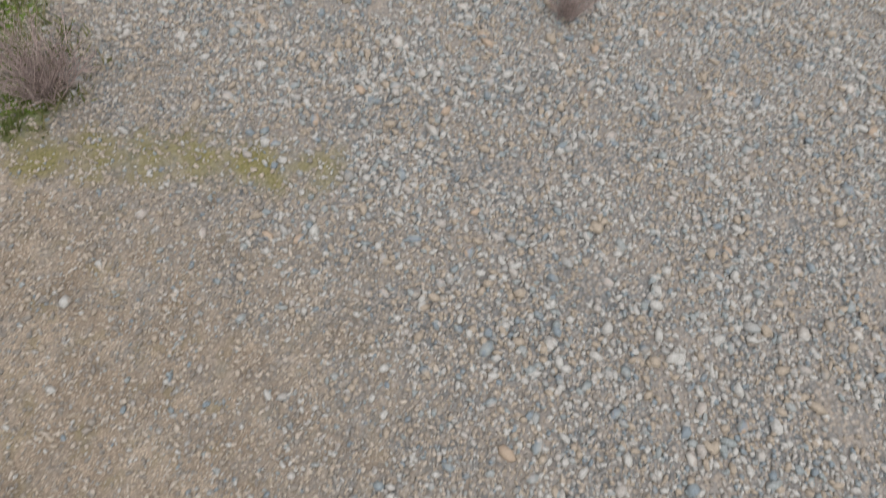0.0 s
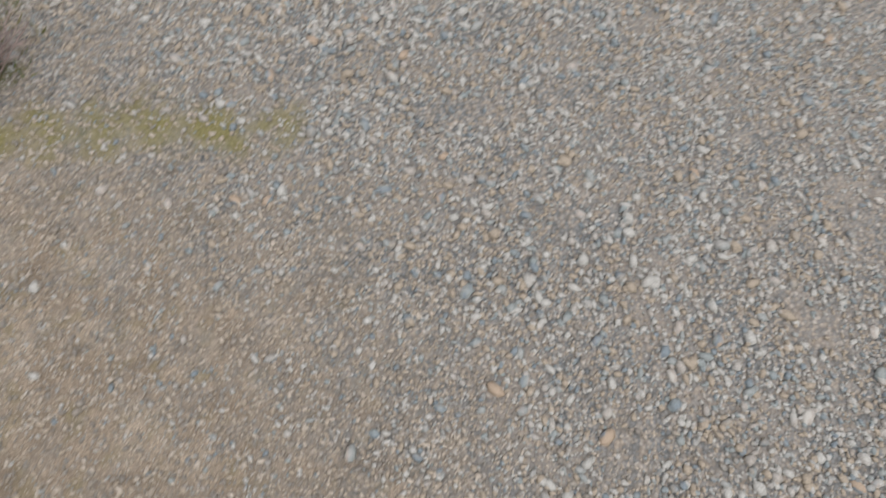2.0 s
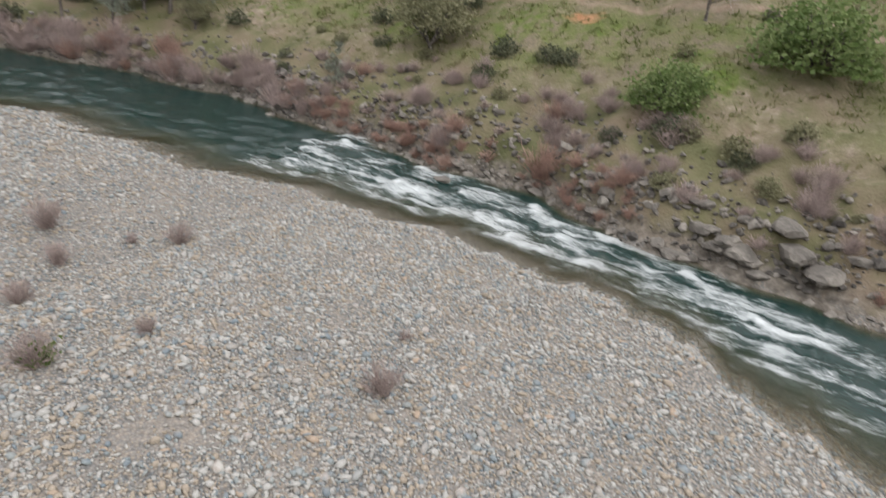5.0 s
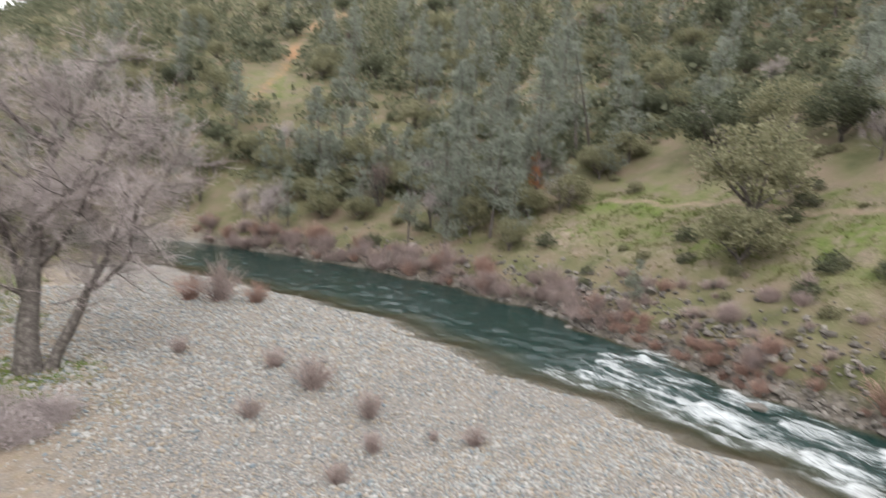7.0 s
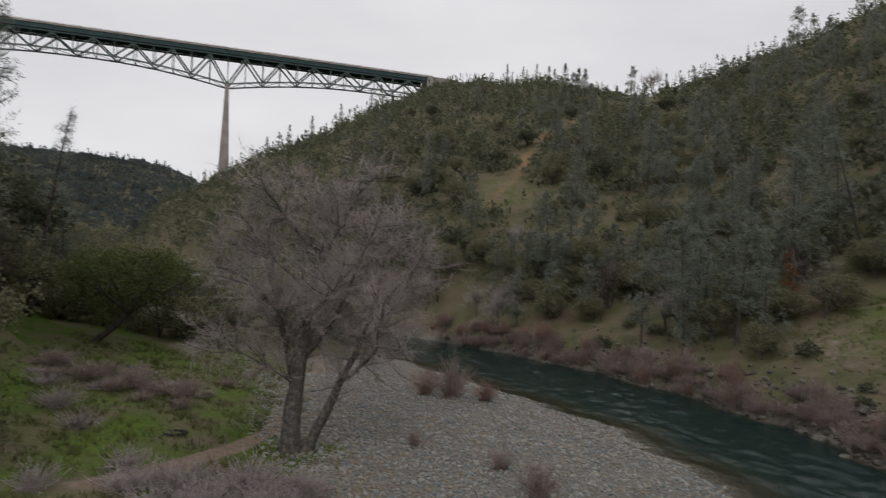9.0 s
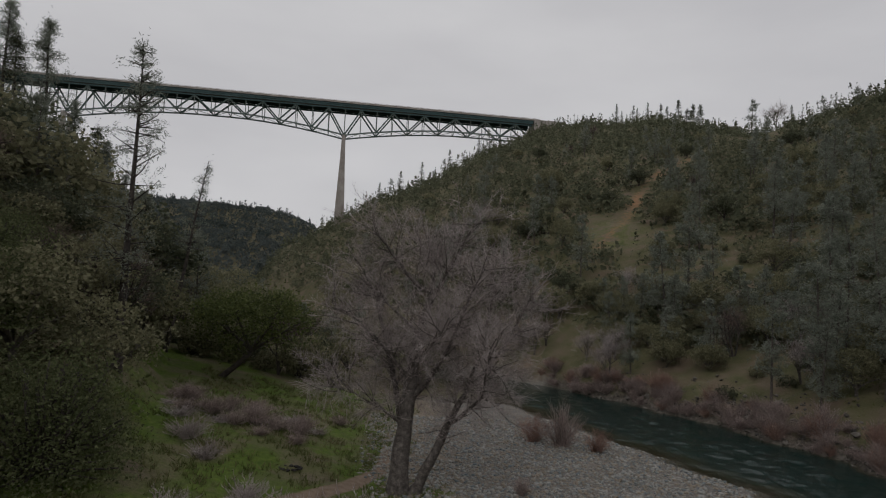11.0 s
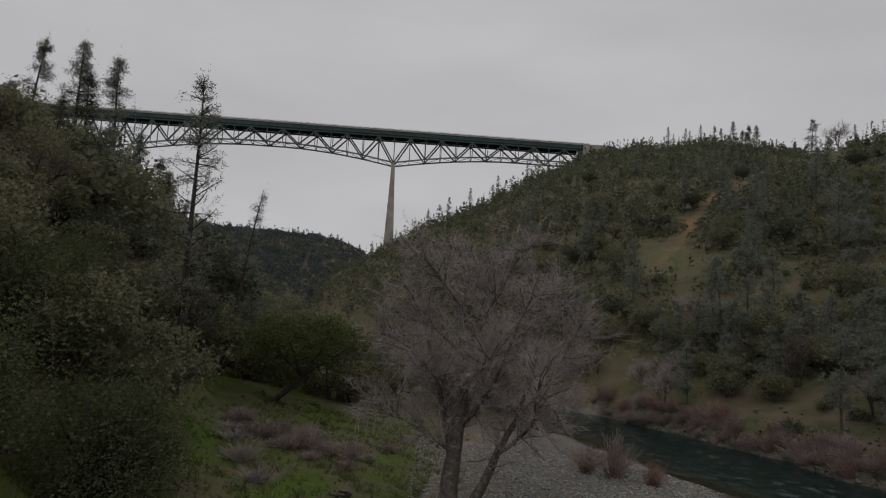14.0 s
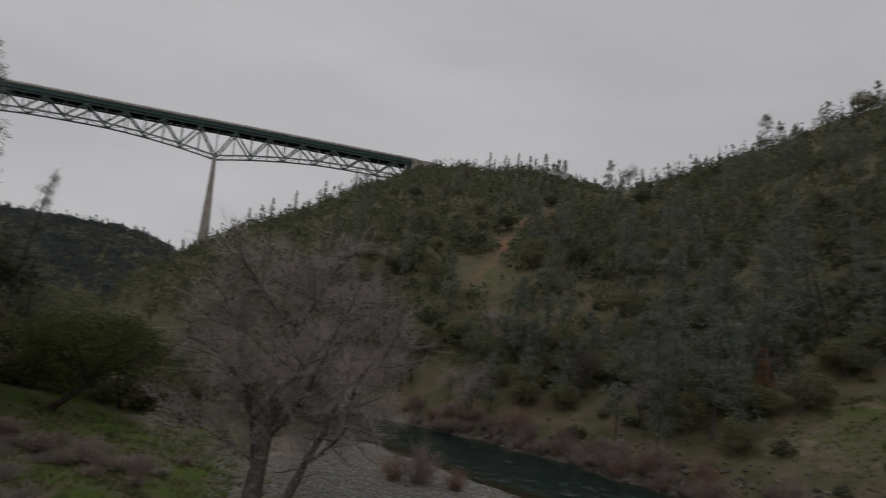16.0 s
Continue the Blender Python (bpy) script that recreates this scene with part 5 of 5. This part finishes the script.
reds = [("pink", 14.8, 59.0, 4.6, 1.2, 0), ("red", 17.6, 57.4, 3.4, 0.8, 80), ("red", 12.2, 61.0, 4.0, 0.8, 150), ("red", 41.0, 13.5, 3.4, 1, 30)]
r = np.random.RandomState(17)
for k in range(130):
    y = r.uniform(34, 112) if k % 3 else r.uniform(-8, 36)
    x = float(far_bank(y)) + (r.uniform(0.2, 3.0) if k % 3 else r.uniform(0.4, 9.0))
    reds.append(("pink" if r.rand() < 0.75 else "red", x, y, r.uniform(1.6, 4.0) * (1 if y > 40 else 0.65), r.uniform(0.6, 1.0), r.uniform(0, 360)))
for k in range(60):
    y = r.uniform(6, 40)
    reds.append(("red", float(far_bank(y)) + r.uniform(0.2, 1.8), y, r.uniform(0.8, 1.9), r.uniform(0.6, 1.0), r.uniform(0, 360)))
for k in range(45):
    y = 38 + 1.6 * k
    reds.append(("pink", float(far_bank(y)) + r.uniform(0.3, 1.8), y, r.uniform(2.4, 3.8), r.uniform(0.5, 0.75), r.uniform(0, 360)))
for k in range(45):
    y = r.uniform(-9, 40)
    reds.append(("pink", float(far_bank(y)) + r.uniform(1.5, 10.0), y, r.uniform(0.9, 2.4), r.uniform(0.5, 0.9), r.uniform(0, 360)))
bush_row(reds, "willows along the water")
brush = [("grey", -2.6, 36.2, 4.5, 1, 0), ("grey", -6.0, 35.0, 4.0, 1, 70), ("grey", 0.6, 35.2, 3.5, 1, 140), ("grey", -9.0, 37.0, 3.0, 1, 20), ("pink", -12.9, 54.5, 5.0, 0.55, 10), ("pink", -16.5, 54.5, 4.0, 0.55, 90), ("pink", -9.5, 57.0, 3.0, 0.55, 200),
         ("grey", -13.5, 43.0, 3.0, 1, 250), ("grey", -16.0, 46.5, 3.5, 1, 300), ("pink", -20.0, 58.0, 4.0, 0.55, 30), ("grey", -12.0, 33.0, 3.0, 1, 60), ("pink", -6.5, 62.0, 2.5, 0.55, 100), ("grey", -5.0, 32.0, 3.2, 1, 10), ("grey", -1.0, 32.5, 3.0, 1, 100)]
for k in range(12):
    brush.append(("grey", -8.5 + 0.85 * k, 34.4 + 1.6 * math.sin(k * 2.3), r.uniform(2.4, 4.0), r.uniform(0.7, 1.0), r.uniform(0, 360)))
for k in range(16):
    brush.append(("pink" if k % 3 else "grey", -20.5 + 0.85 * k + r.uniform(-0.5, 0.5), 55 + 3.5 * math.sin(k * 1.7), r.uniform(2.2, 4.2), r.uniform(0.35, 0.6), r.uniform(0, 360)))
bush_row(brush, "brush on the terrace")
# ---- larger boulders, the burnt ring, the platform beside the camera ----
def boulder(seed, mat, flat=0.7):
    r = np.random.RandomState(seed)
    bm = bmesh.new()
    bmesh.ops.create_icosphere(bm, subdivisions=3, radius=0.5)
    planes = [Vector(r.normal(size=3)).normalized() for _ in range(9)]
    for v in bm.verts:
        n = noise.noise(v.co * 2.3 + Vector((seed, 0, 0))) + 0.5 * noise.noise(v.co * 5 + Vector((0, seed, 0)))
        v.co *= 1 + 0.28 * n
        for p in planes:
            over = v.co.dot(p) - 0.36
            if over > 0:
                v.co -= p * over
        v.co.x *= 1.25
        v.co.z *= flat
    me = bpy.data.meshes.new("boulder")
    bm.to_mesh(me)
    bm.free()
    me.materials.append(mat)
    return me


BOULDERS = [boulder(k, ROCK) for k in range(5)]
r = np.random.RandomState(44)
for k in range(70):
    y = r.uniform(-12, 60)
    x = float(far_bank(y)) + abs(r.normal()) * 2.2 - 0.5
    s = r.uniform(0.5, 1.25)
    if k == 0:
        x, y, s = 37.3, 19.6, 1.3
    if k == 1:
        x, y, s = 41.1, 39.4, 1.1
    if 2 <= k < 16:
        x, y, s = 35.4 + 0.32 * (k % 7) + 0.2 * r.normal(), -6 + 0.62 * k, r.uniform(1.0, 2.3)
    ob = new("boulder", BOULDERS[k % 5])
    z = max(ground_at(x, y), WATER - 0.25)
    ob.matrix_world = Matrix.Translation((x, y, z + 0.1 * s)) @ Matrix.Rotation(r.uniform(0, 6.28), 4, "Z") @ Matrix.Diagonal((s, s * r.uniform(0.7, 1), s * r.uniform(0.6, 1), 1))
    tagged(ob, "angular grey boulder at the foot of the far bank", "boulder", "boulders along the far bank")

fire_ring = root_of("fire_ring", "blackened stone fire ring on the grass", "fire ring")
stand(fire_ring, -8.1, 45.0, sink=0.0)
RING_STONE = boulder(9, CHAR, 0.6)
for k in range(12):
    ang = k * 6.283 / 12
    ob = new("stone", RING_STONE)
    ob.parent = fire_ring
    ob.matrix_basis = Matrix.Translation((math.cos(ang) * 0.75, math.sin(ang) * 0.55, 0.06)) @ Matrix.Rotation(ang * 2.3, 4, "Z") @ Matrix.Scale(0.34, 4)


def slab(name, plan, low, high, mat, parent, label=""):
    bm = bmesh.new()
    a = [bm.verts.new((x, y, low)) for x, y in plan]
    b = [bm.verts.new((x, y, high)) for x, y in plan]
    bm.faces.new(b)
    bm.faces.new(a[::-1])
    for i in range(len(plan)):
        j = (i + 1) % len(plan)
        bm.faces.new((a[i], a[j], b[j], b[i]))
    bmesh.ops.recalc_face_normals(bm, faces=bm.faces)
    bmesh.ops.bevel(bm, geom=bm.edges, offset=0.004, segments=1)
    return part(name, bm, mat, parent, label)


platform = root_of("steel_beam", "dark grey steel beam with a projecting lip on a post", "beam")
platform.location = (0, 0, 0)
slab("plate", [(-0.929, 0.792), (-1.106, 0.571), (-1.165, 0.496), (-8.0, 4.2), (-8.2, 5.9), (-1.255, 1.114)], 9.88, 9.95, STEEL_DARK, platform)
slab("lip", [(-0.760, 0.667), (-0.916, 0.775), (-1.237, 1.089), (-8.2, 5.85), (-8.15, 6.2), (-1.209, 1.149)], 9.975, 10.0, STEEL_EDGE, platform, "thin projecting edge flange")
slab("post", [(-8.1, 4.8), (-7.8, 4.8), (-7.8, 5.1), (-8.1, 5.1)], ground_at(-8, 4.9) - 0.2, 9.875, STEEL_DARK, platform)

# the largest stones of the bar, one by one
PEBBLES = []
for k in range(8):
    rr = np.random.RandomState(200 + k)
    v = ICO_V * (1 + rr.normal(size=(12, 1)) * 0.12) * np.array([1.2, rr.uniform(0.65, 0.95), rr.uniform(0.4, 0.65)]) * 0.5
    bm = bmesh.new()
    vs = [bm.verts.new(p) for p in v]
    for f in ICO_F:
        bm.faces.new([vs[i] for i in f])
    for f in bm.faces:
        f.smooth = True
    me = bpy.data.meshes.new("stone")
    bm.to_mesh(me)
    bm.free()
    me.materials.append(STONE_PIECE)
    PEBBLES.append(me)
r = np.random.RandomState(46)
made = 0
while made < 300:
    x, y = r.uniform(0, 25), r.uniform(-8, 22)
    if near_bank(y) - x < 0.6 or r.rand() > 0.3 + 0.06 * x:
        continue
    s = r.uniform(0.22, 0.38) * (1.25 if r.rand() < 0.1 else 1)
    ob = new("stone", PEBBLES[r.randint(8)])
    ob.parent = ground
    ob.matrix_world = Matrix.Translation((x, y, ground_at(x, y) + 0.08 * s)) @ Matrix.Rotation(r.uniform(0, 6.28), 4, "Z") @ Matrix.Rotation(r.normal() * 0.2, 4, "X") @ Matrix.Scale(s, 4)
    made += 1
